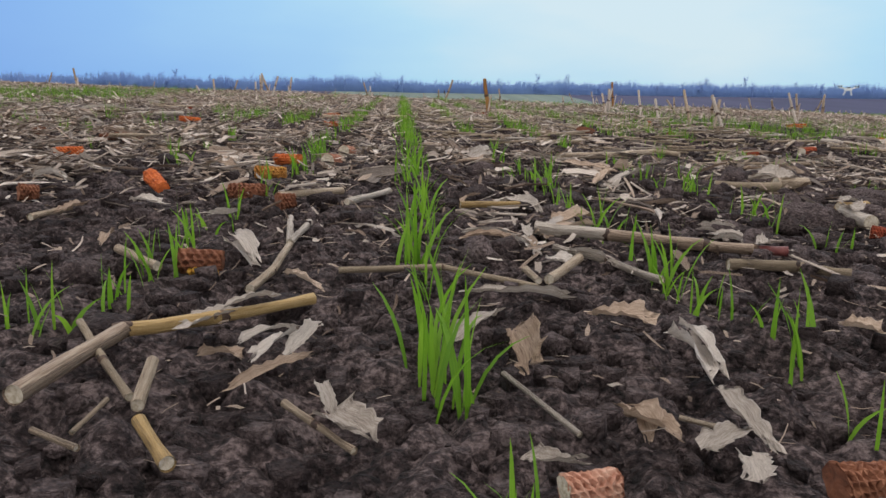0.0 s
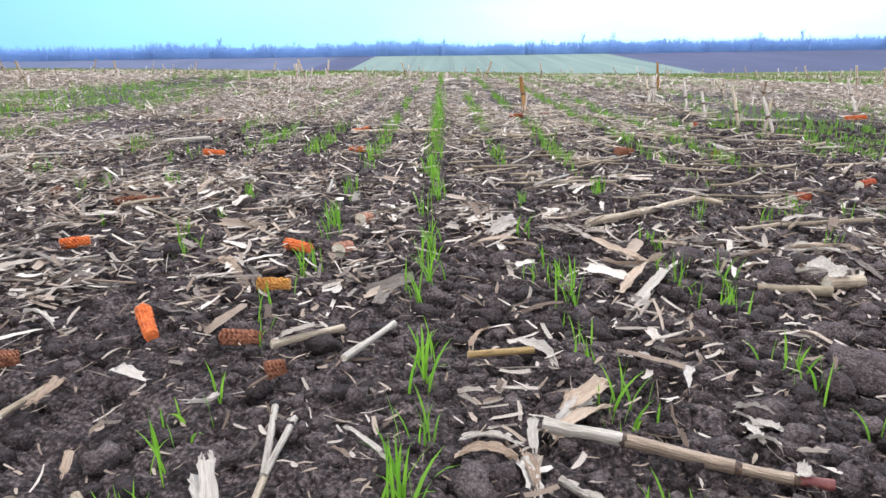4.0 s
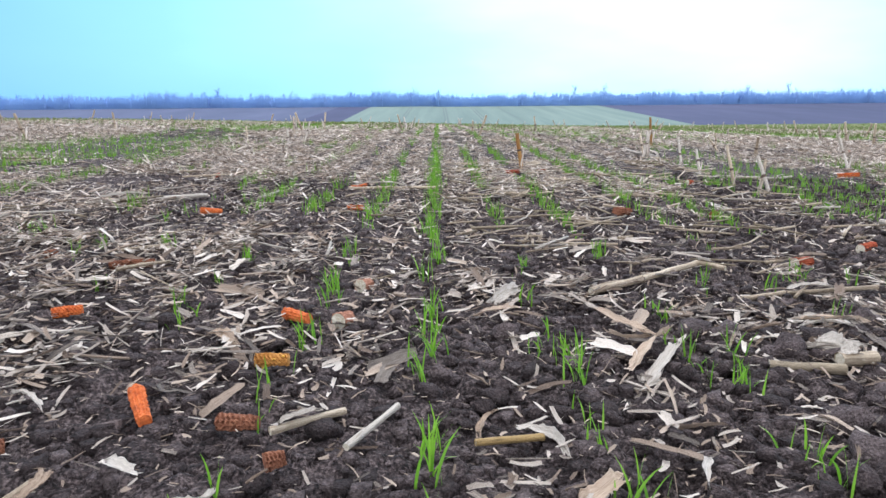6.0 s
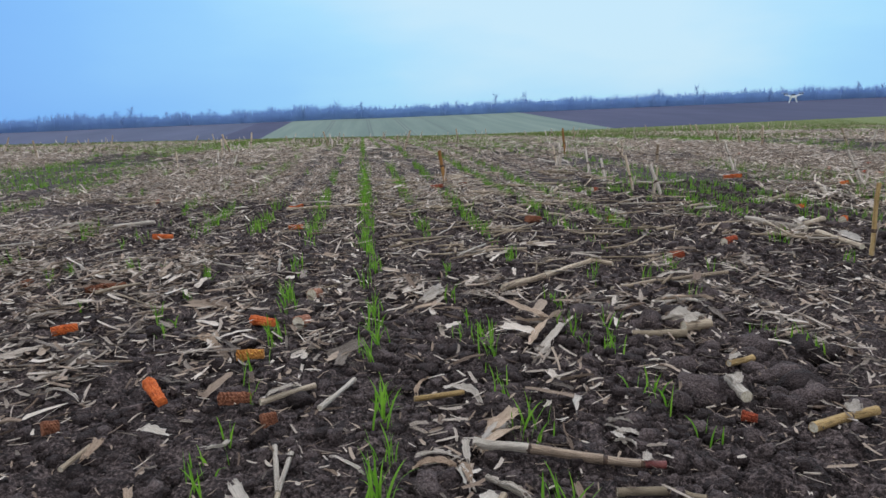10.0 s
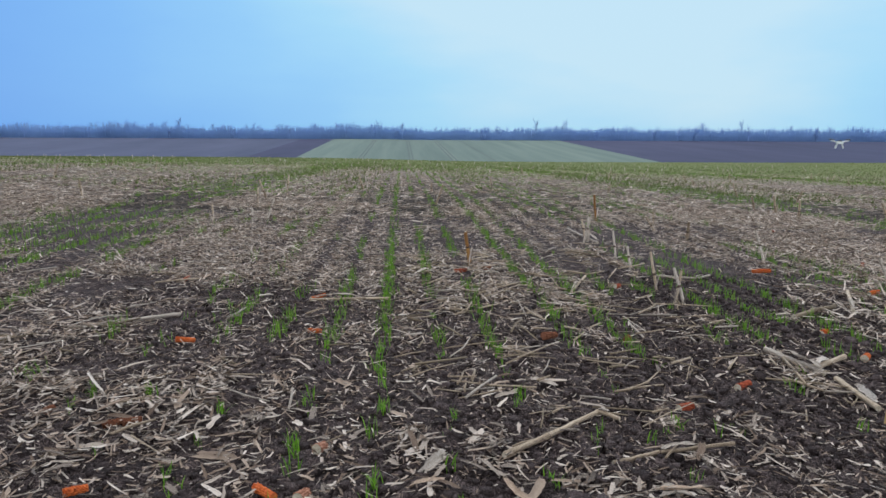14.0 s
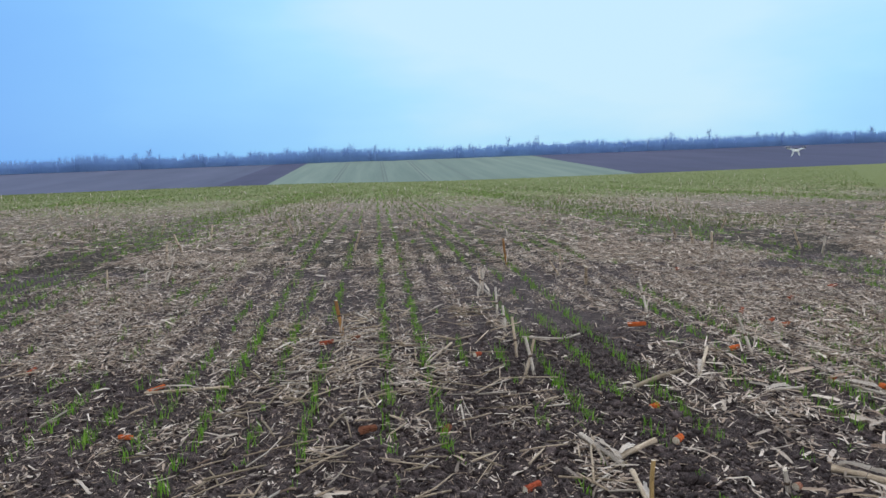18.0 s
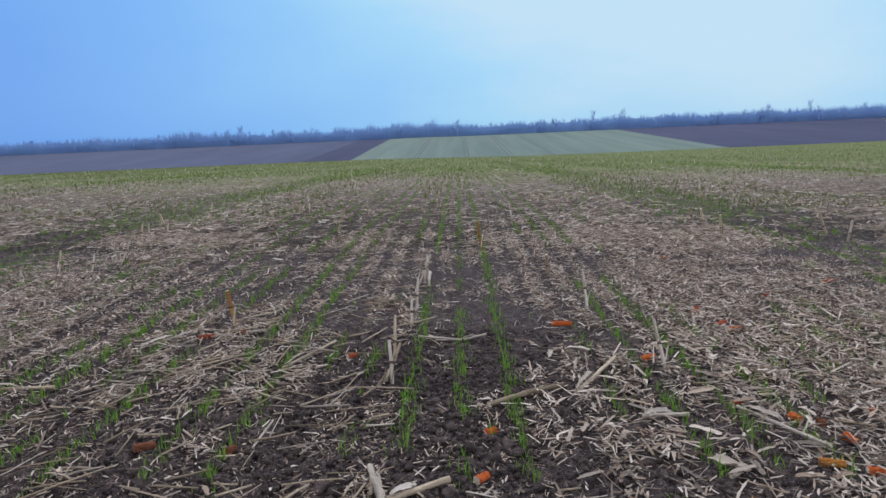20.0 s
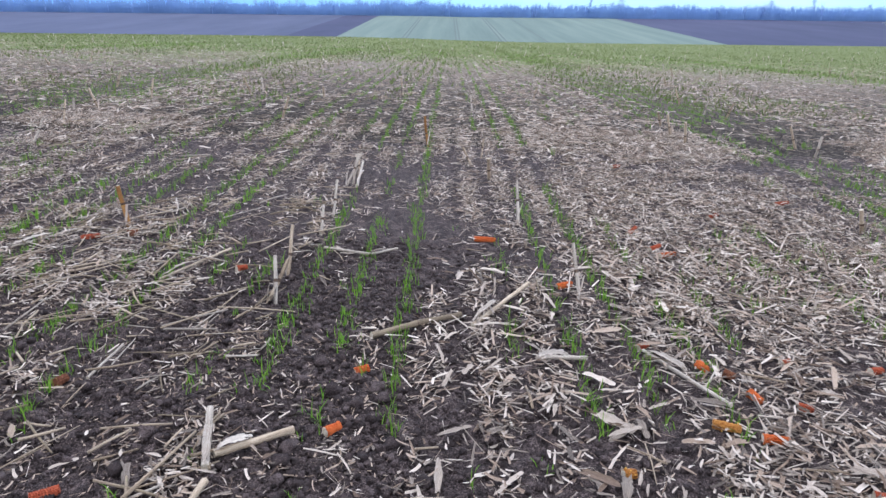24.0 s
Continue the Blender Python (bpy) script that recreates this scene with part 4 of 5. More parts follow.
# ---- wheat ----
def blade_shape(rng, length, width, lean, azimuth, seg=5, keel=True):
    u = np.linspace(0, 1, seg + 1)
    ang = lean * (0.25 + 1.1 * u ** 1.6)
    step = length / seg
    r = np.concatenate([[0], np.cumsum(np.sin(ang[1:]) * step)])
    z = np.concatenate([[0], np.cumsum(np.cos(ang[1:]) * step)]) - 0.004
    w = width * np.array([0.55, 0.95, 1.0, 0.85, 0.55, 0.05])[: seg + 1] if seg == 5 else width * np.linspace(1, 0.1, seg + 1)
    ca, sa = math.cos(azimuth), math.sin(azimuth)
    tw = azimuth + math.pi / 2 + rng.normal(0, 0.5) + u * rng.normal(0, 0.7)
    V, U = [], []
    for s, dz in ((-0.5, 0.0), (0.0, -0.12), (0.5, 0.0)) if keel else ((-0.5, 0.0), (0.5, 0.0)):
        V.append(np.stack([r * ca + s * w * np.cos(tw), r * sa + s * w * np.sin(tw), z + dz * w], 1))
        U.append(np.stack([u, np.full(seg + 1, s + 0.5)], 1))
    n = seg + 1
    f = [(j * n + i, j * n + i + 1, (j + 1) * n + i + 1, (j + 1) * n + i) for j in range(2 if keel else 1) for i in range(seg)]
    return np.concatenate(V), np.array(f), np.concatenate(U)


def tuft_blades(seed, count, tall):
    rng = np.random.default_rng(seed)
    return [(rng.normal(0, 0.006), rng.normal(0, 0.016), blade_shape(rng, tall * rng.uniform(0.55, 1.1), rng.uniform(0.0017, 0.0030), abs(rng.normal(0.42, 0.34)), rng.uniform(0, 6.28))) for _ in range(count)]


TUFTS_FIRST = [
    (0.129, 0.475), (0.133, 0.485), (0.129, 0.500), (0.129, 0.659), (0.120, 0.688), (0.144, 0.374),
    (0.129, 0.597), (0.136, 0.739), (0.138, 0.820), (-0.014, 1.101), (-0.024, 0.983), (-0.031, 0.707), (-0.028, 0.618),
    (-0.017, 0.788), (0.277, 0.786), (0.292, 0.776), (0.271, 0.601), (0.273, 0.633), (0.440, 0.842), (0.445, 0.818),
    (0.282, 1.020), (0.285, 1.111), (0.289, 1.514), (0.445, 1.627), (0.460, 1.039), (0.450, 0.737),
]
TUFTS_MORE = [
    (-0.029, 0.579), (-0.036, 0.646), (-0.063, 0.535), (0.276, 0.620), (0.279, 0.578), (0.290, 0.544), (0.292, 0.508),
    (0.277, 0.446), (-0.045, 0.522), (-0.028, 0.544), (-0.184, 1.178), (-0.021, 1.136), (-0.363, 1.343), (-0.298, 1.604),
    (-0.191, 1.517), (-0.013, 1.334), (-0.010, 1.536), (0.135, 1.070), (0.137, 1.514), (0.134, 1.773), (0.284, 1.494),
    (0.287, 1.907), (0.438, 1.927), (0.436, 1.582), (0.709, 2.644), (0.287, 1.079), (0.417, 1.073), (0.470, 1.076),
    (0.742, 1.472), (0.571, 1.426),
]
TUFTS_LAST = [
    (1.430, 2.707), (1.352, 2.654), (1.555, 2.648), (0.790, 3.130), (0.786, 3.656), (0.924, 3.490), (0.795, 2.676),
    (0.771, 2.478), (0.870, 2.209), (1.098, 2.427), (1.234, 2.365), (1.225, 2.174), (1.403, 2.277), (1.477, 2.135),
    (1.557, 2.196), (1.211, 2.041), (1.201, 1.790), (1.382, 1.874), (1.409, 1.700), (1.396, 1.561), (1.552, 1.543),
    (1.849, 1.805), (1.715, 1.755), (2.160, 1.705), (2.161, 2.151), (2.148, 2.236), (2.133, 2.630), (2.143, 3.104),
    (1.803, 2.950), (1.985, 3.367),
]


TUFTS_ROWS = [(0.672, y) for y in (1.41, 1.67, 1.92, 2.30, 2.36, 2.52, 2.66, 2.72)] + [(0.818, y) for y in (1.45, 1.92, 2.02, 2.2, 2.3, 3.19, 3.3, 3.57)] + [
    (1.11, 1.69), (1.23, 2.40), (1.24, 2.52), (-0.34, 2.19), (-0.34, 2.12), (-0.35, 1.58), (-0.47, 2.25), (-0.47, 1.88), (-0.48, 1.60), (-0.49, 1.53),
    (-0.19, 1.53), (-0.65, 1.69), (-0.69, 1.74), (-0.03, 1.57), (-0.03, 1.38), (-0.45, 2.44), (-0.21, 1.25)]


TUFTS_SIDE = [
    (0.683, 1.037), (0.688, 1.017), (0.707, 0.968), (0.710, 0.943), (0.419, 1.023), (0.445, 1.005), (0.427, 0.852),
    (0.280, 1.067), (0.275, 0.867), (0.274, 0.775), (0.283, 1.495), (0.279, 1.882), (0.425, 1.561), (0.432, 1.914),
    (0.710, 1.422), (0.857, 1.442), (1.117, 1.661), (0.548, 1.371), (0.680, 1.230), (-0.013, 1.356), (-0.017, 1.581),
    (-0.186, 1.218), (-0.200, 1.386), (-0.364, 1.618), (-0.380, 2.215), (-0.366, 2.380), (-0.490, 1.638), (-0.660, 1.738),
    (0.849, 1.857), (1.255, 2.141), (1.131, 1.462),
]


def build_wheat():
    rng = np.random.default_rng(31)
    kinds = []
    for k in range(10):
        ob = thing("wheat_tuft", "fresh green young wheat tuft growing in a drill row", "wheat", "wheat tufts")
        for dx, dy, (v, f, u) in tuft_blades(500 + k, (5 + k % 3) if k < 5 else (8 + k % 3), 0.037 + 0.003 * k):
            part("leaf_blade", link_mesh("leaf_blade", v, f, M_WHEAT, u), ob, at=Matrix.Translation((dx, dy, 0)))
        kinds.append(ob)
    used = [False] * 10
    spots = [(x, y) for x, y in TUFTS_FIRST + TUFTS_MORE + TUFTS_LAST + TUFTS_ROWS + TUFTS_SIDE]
    # fill the drill rows between them, where growth is seen
    for row, lo, hi, gap in ((0, 0.70, 3.6, 0.115), (1, 0.75, 1.3, 0.11), (1, 1.9, 3.0, 0.16), (2, 0.8, 1.2, 0.12), (2, 1.55, 2.2, 0.10), (-1, 0.6, 1.2, 0.2), (-1, 1.5, 3.0, 0.22), (4, 2.3, 3.8, 0.10), (3, 2.7, 4.2, 0.12), (7, 1.9, 2.7, 0.12), (8, 1.9, 3.2, 0.20), (9, 2.2, 3.4, 0.20), (3, 1.5, 1.9, 0.2), (12, 2.5, 3.6, 0.20), (-3, 2.0, 2.6, 0.10)):
        y = lo
        while y < hi:
            y += gap * rng.uniform(0.5, 1.6)
            spots.append((drill_row(row) + rng.normal(0, 0.010), y))
    for i, (x, y) in enumerate(spots[:430]):
        if y < 0.34:
            y = 0.34
        k = 5 + i % 5 if abs(x - 0.137) < 0.05 else i % 7 if y > 0.95 else i % 5
        m = Matrix.Translation((x, y, float(soft_height(x, y)))) @ Matrix.Rotation(rng.uniform(-0.6, 0.6) + (math.pi if rng.random() < 0.5 else 0), 4, "Z")
        s = rng.uniform(0.72, 1.15) * (0.95 if y > 1.3 and abs(x - 0.13) < 0.04 else 0.82 if y > 1.3 and x > 1.0 else 0.78 if y > 1.3 else 0.62 if y < 0.4 else 0.88)
        s = 1.3 if abs(x - 0.131) < 0.01 and 0.46 < y < 0.51 else 0.75 * s if abs(x - 0.131) < 0.03 and 0.55 < y < 0.8 else s
        if not used[k]:
            kinds[k].matrix_basis, used[k] = m, True
        else:
            ob = copy_thing(kinds[k], m)
            ob.scale = (s, s, s)
    # the rest of the field's drill rows
    shapes = [blade_shape(rng, rng.uniform(0.024, 0.054), 0.0038, abs(rng.normal(0.4, 0.3)), 0.0, 2, False) for _ in range(12)]
    X, Y = [], []
    for row in range(-60, 80):
        x0 = drill_row(row)
        n = 1300 if min(abs(x0 - c) for c in (-6.8, -1.55, 3.8, 9.1)) < 0.5 else 800
        y = 0.5 * (26 / 0.5) ** rng.random(n)
        grow = value_noise(np.full(n, x0 * 3), y, 0.30, 60) * 0.5 + value_noise(np.full(n, x0), y, 1.4, 61) * 0.6
        strong = {0: 0.40, 1: 0.26, 2: 0.26, 3: 0.38, 4: 0.42, 5: 0.05, 6: 0.10, 7: 0.28, 8: 0.38, 9: 0.36, 10: -0.1, 11: 0.12, 12: 0.30, 13: 0.28, -1: 0.22, -2: 0.08, -3: 0.24, -4: 0.20}.get(row, 0.10) * (y > 1.9)
        lush = 0.31 * sum(math.exp(-((x0 - c) / 0.50) ** 2) for c in (-6.8, -1.55, 3.8, 9.1)) * (y > 1.9)
        keep = (grow + lush + strong + 0.08 * np.clip(y / 12, 0, 1) > 0.80) & (np.abs(x0 - 0.7) < 0.66 * y + 0.9) & ~((x0 < 0.75) & (y < 2.0)) & ~((x0 > 0.5) & (x0 < 2.2) & (y < 1.2)) & (y > 0.7)
        X.append(x0 + rng.normal(0, 0.012, keep.sum()))
        Y.append(y[keep])
    X, Y = np.concatenate(X), np.concatenate(Y)
    X, Y = np.repeat(X, 2), np.repeat(Y, 2)
    X, Y = X + rng.normal(0, 0.006, len(X)), Y + rng.normal(0, 0.02, len(X))
    k = len(X)
    me = scatter_mesh("wheat_rows", shapes, rng.integers(0, 12, k), np.stack([X, Y], 1), rng.uniform(0, 6.28, k), rng.uniform(0.7, 1.25, k), M_WHEAT_ROW, 0.0)
    thing("wheat_rows", "young green wheat in drill rows across the field", "wheat", kind="stuff", data=me)
    # the rows behind and beside the path
    tri = [(np.array([(-0.004, 0, 0), (0.004, 0, 0), (0.006 * a, 0.01 * b, 0.05)]), np.array([(0, 1, 2)]), np.array([(0, 0), (0, 1), (1, 0.5)])) for a, b in ((1, 1), (-1, 1), (2, -1), (-2, -1))]
    k = 26000
    row = rng.integers(-36, 42, k)
    x, y = np.array([drill_row(r) for r in range(-36, 42)])[row + 36] + rng.normal(0, 0.012, k), rng.uniform(-4.2, 5.0, k)
    keep = (value_noise(x * 3, y, 0.35, 60) * 0.5 + value_noise(x, y, 1.4, 61) * 0.7 > 0.66) & ((np.abs(x - 0.7) > 0.66 * y + 0.95) | (y < -0.3))
    x, y = x[keep], y[keep]
    n = len(x)
    me = scatter_mesh("outer_wheat", tri, rng.integers(0, 4, n), np.stack([x, y], 1), rng.uniform(0, 6.28, n), rng.uniform(0.6, 1.2, n), M_WHEAT_ROW, 0.0)
    thing("outer_wheat", "young green wheat rows round about the path", "wheat", kind="stuff", data=me)
    # far growth, a haze of blades over the crest
    k = 72000
    y = 7 * (110 / 7) ** rng.random(k)
    x = 0.7 + rng.uniform(-1, 1, k) * (0.70 * y + 1)
    x = np.round((x - 0.665) / 0.147) * 0.147 + 0.665 + rng.normal(0, 0.02, k) * (1 + y / 8)
    keep = value_noise(x * 3, y * 0.4, 1.6, 71) + 0.50 * np.clip((y - 8) / 18, 0, 1) + 0.55 * sum(np.exp(-(((x - c) / 0.5) ** 2)) for c in (-12, -6.8, -1.55, 3.8, 9.1, 14.4)) > 0.50 + 0.7 * rng.random(k)
    x, y = x[keep], y[keep]
    tri = [(np.array([(-0.012, 0, 0), (0.012, 0, 0), (0.02, 0, 0.075)]), np.array([(0, 1, 2)]), np.array([(0, 0), (0, 1), (1, 0.5)])), (np.array([(-0.012, 0, 0), (0.012, 0, 0), (-0.025, 0, 0.065)]), np.array([(0, 1, 2)]), np.array([(0, 0), (0, 1), (1, 0.5)]))]
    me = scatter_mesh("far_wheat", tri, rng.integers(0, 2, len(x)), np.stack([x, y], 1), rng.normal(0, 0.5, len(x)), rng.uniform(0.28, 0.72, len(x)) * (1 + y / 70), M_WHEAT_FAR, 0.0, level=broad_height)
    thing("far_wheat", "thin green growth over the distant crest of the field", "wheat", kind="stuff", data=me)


build_wheat()


# ---- leaves and husks ----
LEAVES_FIRST = [
    (0.01, (0.036, 0.485), (0.042, 0.488), (0.050, 0.481)),
    (0.009, (0.057, 0.481), (0.064, 0.497), (0.070, 0.515)),
    (0.007, (0.071, 0.486), (0.080, 0.527)),
    (0.005, (0.052, 0.451), (0.066, 0.465), (0.081, 0.482)),
    (0.016, (0.090, 0.443), (0.098, 0.432), (0.107, 0.422)),
    (0.006, (0.086, 0.465), (0.094, 0.436)),
    (0.015, (0.166, 0.522), (0.167, 0.494), (0.165, 0.470)),
    (0.009, (0.134, 0.502), (0.148, 0.521), (0.163, 0.547)),
    (0.01, (0.143, 0.577), (0.166, 0.571), (0.205, 0.566)),
    (0.014, (0.205, 0.545), (0.219, 0.536), (0.236, 0.531)),
    (0.012, (0.249, 0.531), (0.245, 0.497), (0.243, 0.474)),
    (0.011, (0.243, 0.474), (0.236, 0.450), (0.234, 0.419)),
    (0.014, (0.192, 0.447), (0.200, 0.437), (0.206, 0.426)),
]
LEAVES_MORE = [
    (0.01, (0.210, 0.419), (0.223, 0.426), (0.233, 0.436)),
    (0.016, (0.240, 0.518), (0.240, 0.497), (0.236, 0.470)),
    (0.014, (0.333, 0.543), (0.339, 0.531), (0.347, 0.526)),
    (0.008, (0.152, 0.415), (0.157, 0.412), (0.162, 0.411)),
    (0.01, (0.227, 0.421), (0.223, 0.409), (0.221, 0.402)),
    (0.01, (0.196, 0.454), (0.200, 0.441), (0.196, 0.426)),
    (0.01, (0.019, 0.513), (0.036, 0.533), (0.042, 0.543)),
    (0.006, (0.048, 0.496), (0.060, 0.513), (0.070, 0.520)),
    (0.012, (0.256, 1.226), (0.188, 1.210)),
    (0.016, (0.330, 0.960), (0.366, 1.007), (0.418, 1.101)),
    (0.014, (0.580, 1.161), (0.629, 1.170), (0.665, 1.141)),
    (0.01, (0.350, 1.241), (0.367, 1.163), (0.398, 1.117)),
    (0.007, (0.361, 0.757), (0.364, 0.730)),
]
LEAVES_LAST = [
    (0.007, (0.364, 0.759), (0.384, 0.743)),
    (0.008, (0.201, 0.723), (0.205, 0.691), (0.205, 0.670)),
    (0.01, (0.158, 0.727), (0.178, 0.731), (0.201, 0.723)),
    (0.012, (-0.001, 0.692), (0.014, 0.658), (0.031, 0.628)),
    (0.016, (0.229, 0.768), (0.248, 0.778), (0.278, 0.810)),
    (0.02, (0.206, 1.246), (0.231, 1.270), (0.263, 1.320)),
    (0.018, (0.579, 1.184), (0.622, 1.187), (0.672, 1.176)),
    (0.016, (0.587, 1.194), (0.632, 1.180), (0.690, 1.193)),
    (0.008, (0.357, 0.772), (0.366, 0.760), (0.368, 0.748)),
    (0.01, (0.361, 0.778), (0.376, 0.774), (0.385, 0.763)),
    (0.018, (0.335, 1.013), (0.373, 1.067), (0.414, 1.125)),
    (0.014, (-0.132, 1.127), (-0.106, 1.115), (-0.079, 1.094)),
    (0.012, (-0.115, 0.828), (-0.094, 0.813), (-0.078, 0.807)),
]


LEAVES_ALSO = [
    (0.014, (0.277, 0.779), (0.249, 0.760), (0.221, 0.732)),
    (0.012, (0.264, 0.793), (0.244, 0.771), (0.226, 0.741)),
    (0.008, (0.216, 0.767), (0.210, 0.734), (0.209, 0.707)),
    (0.01, (0.157, 0.710), (0.177, 0.715), (0.196, 0.708)),
    (0.012, (0.196, 0.708), (0.202, 0.686), (0.205, 0.664)),
    (0.01, (0.204, 0.896), (0.226, 0.883), (0.245, 0.850)),
    (0.009, (0.196, 0.929), (0.182, 0.909), (0.174, 0.879)),
    (0.016, (0.545, 1.097), (0.581, 1.081), (0.631, 1.086)),
    (0.012, (-0.005, 0.720), (0.015, 0.667), (0.034, 0.619)),
    (0.01, (0.048, 0.623), (0.062, 0.602), (0.075, 0.585)),
    (0.012, (0.210, 0.659), (0.216, 0.651), (0.222, 0.644)),
]
LEAVES_REST = [
    (0.004, (0.080, 0.749), (0.098, 0.723), (0.116, 0.703)),
    (0.014, (-0.131, 1.126), (-0.109, 1.108), (-0.084, 1.086)),
    (0.01, (0.350, 0.734), (0.364, 0.737), (0.370, 0.715)),
    (0.012, (-0.021, 0.798), (-0.028, 0.767), (-0.042, 0.778)),
    (0.011, (-0.149, 0.817), (-0.142, 0.784), (-0.146, 0.764)),
    (0.012, (-0.258, 0.951), (-0.232, 0.932), (-0.198, 0.899)),
    (0.008, (-0.553, 1.751), (-0.474, 1.609), (-0.420, 1.545)),
    (0.01, (-0.092, 0.725), (-0.100, 0.752), (-0.083, 0.693)),
    (0.01, (0.249, 0.632), (0.242, 0.656), (0.227, 0.671)),
    (0.009, (0.359, 0.845), (0.341, 0.815), (0.338, 0.797)),
    (0.01, (0.416, 1.159), (0.370, 1.121), (0.348, 1.181)),
]


def build_leaves():
    rng = np.random.default_rng(41)
    for i, (w, *pts) in enumerate(LEAVES_FIRST + LEAVES_MORE + LEAVES_LAST + LEAVES_ALSO + LEAVES_REST):
        P = [Vector((x, y, 0)) for x, y in pts]
        span = P[-1] - P[0]
        ln = max(span.length, 0.02)
        v, f, u = torn_leaf(rng, ln * 1.08, w * 0.9)
        if len(P) == 3:
            d = span.normalized()
            side = d.cross(Vector((0, 0, 1)))
            off = (P[1] - P[0]).dot(-side)
            t = v[:, 0] / ln
            v[:, 1] += off * 4 * t * (1 - t)
        x, y = pts[0]
        ob = thing("dry_leaf", "pale curled dry corn leaf strip lying on dark soil" if i % 3 else "torn tan corn husk piece lying on dark soil", "leaf", "dry corn leaves", at=Matrix.Translation((x, y, float(soft_height(x, y)) + 0.008)) @ Matrix.Rotation(math.atan2(span.y, span.x), 4, "Z"), data=link_mesh("dry_leaf", v, f, M_PALE_LEAF if i % 3 else M_TAN_LEAF, u))
        ob.rotation_mode = "XYZ"
    # loose scraps that can be told apart near the start
    forms = [strip_shape(7, 3, rng, rng.uniform(0.030, 0.080), rng.uniform(0.006, 0.014), 0.05, 0.2, 0.45, rng.uniform(0, 0.06), 0.10) for _ in range(16)]
    data = [link_mesh("dry_leaf", v, f, M_HUSK if n % 3 == 0 else M_LEAF, u) for n, (v, f, u) in enumerate(forms)]
    made = 0
    while made < 165:
        x, y = rng.uniform(-0.6, 1.1), 0.58 + 1.3 * rng.random() ** 1.1
        if abs(x - 0.13) > 0.62 * (y - 0.2) + 0.05 or rng.random() > litter_cover(x, y) + 0.06:
            continue
        m = Matrix.Translation((x, y, float(soft_height(x, y)) + 0.010)) @ Matrix.Rotation(rng.uniform(0, 6.3), 4, "Z") @ Matrix.Rotation(rng.normal(0, 0.12), 4, "Y") @ Matrix.Rotation(rng.normal(0, 0.3), 4, "X")
        ob = new("dry_leaf", data[made % 16])
        ob.matrix_basis = m @ Matrix.Scale(rng.uniform(0.5, 1.0) * (0.7 + 0.5 * (y > 0.8)), 4)
        tagged(ob, "small curled scrap of pale dry corn leaf", "leaf", "dry corn leaves")
        made += 1
    for n in range(100):
        x, y = rng.uniform(1.62, 2.7), rng.uniform(1.35, 2.9)
        ob = new("dry_leaf", data[n % 16])
        ob.matrix_basis = Matrix.Translation((x, y, float(soft_height(x, y)) + 0.013)) @ Matrix.Rotation(rng.uniform(0, 6.3), 4, "Z") @ Matrix.Rotation(rng.normal(0, 0.15), 4, "Y") @ Matrix.Rotation(rng.normal(0, 0.3), 4, "X") @ Matrix.Scale(rng.uniform(0.9, 1.6), 4)
        tagged(ob, "long bleached corn leaf strip lying on the straw", "leaf", "dry corn leaves")
    # straw litter over the field: flat scraps, split rinds and fibres
    def litter_forms(seg):
        scraps = [scrap_shape(rng, float(np.clip(rng.lognormal(-3.45, 0.45), 0.010, 0.09)), rng.uniform(0.0040, 0.0115), seg=seg) for _ in range(34)]
        rinds = [scrap_shape(rng, rng.uniform(0.03, 0.085), rng.uniform(0.004, 0.0075), 0.45, 0.05, seg) for _ in range(14)]
        fibres = [scrap_shape(rng, rng.uniform(0.02, 0.08), rng.uniform(0.0012, 0.0026), 0.1, 0.12, seg) for _ in range(16)]
        return scraps + rinds + fibres

    forms = litter_forms(3) + litter_forms(1)

    def swirl(x, y):
        """Pieces lie roughly alike with their neighbours."""
        return 7 * value_noise(x, y, 0.30, 43) + rng.normal(0, 1.7, len(x))

    def in_view(x, y):
        return np.abs(x - np.interp(y, [0.4, 1.2, 5], [0.3, 0.9, 0.9])) < np.interp(y, [0.4, 1.0, 5], [0.5, 1.4, 3.9])

    for name, label, mat, k, power in (("straw_litter", "pale chopped corn leaves and husks littering the soil", M_LEAF, 280000, 1.3), ("husk_litter", "tan and brown torn husks lying among the paler straw", M_HUSK, 165000, 1.35)):
        y = 0.33 + 5.43 * rng.random(k)
        x = rng.uniform(-3.0, 4.8, k)
        cover = litter_cover(x, y)
        keep = (rng.random(k) < cover ** power * np.clip(2.4 * y - 0.85, 0.34, 1)) & in_view(x, y)
        x, y, cover = x[keep], y[keep], cover[keep]
        n = len(x)
        which = np.where(rng.random(n) < 0.62, rng.integers(0, 34, n), rng.integers(34, 64, n)) + np.where(y < 1.9, 0, 64)
        size = rng.uniform(0.55, 1.1, n) * (0.50 + 0.33 * cover) * np.where((x > 1.45) & (y < 3.2), 1.18, 1.0) * np.clip(0.95 * y + 0.1, 0.5, 1)
        me = scatter_mesh(name, forms, which, np.stack([x, y], 1), swirl(x, y), size, mat, rng.uniform(0.003, 0.014, n) * (0.5 + cover), rng.normal(0, 0.24, n), flat=0.3)
        thing(name, label, "straw", kind="stuff", data=me)
    # longer stems, mostly lying one way
    stems, k = {"tan": [], "grey": [], "dark": []}, 0
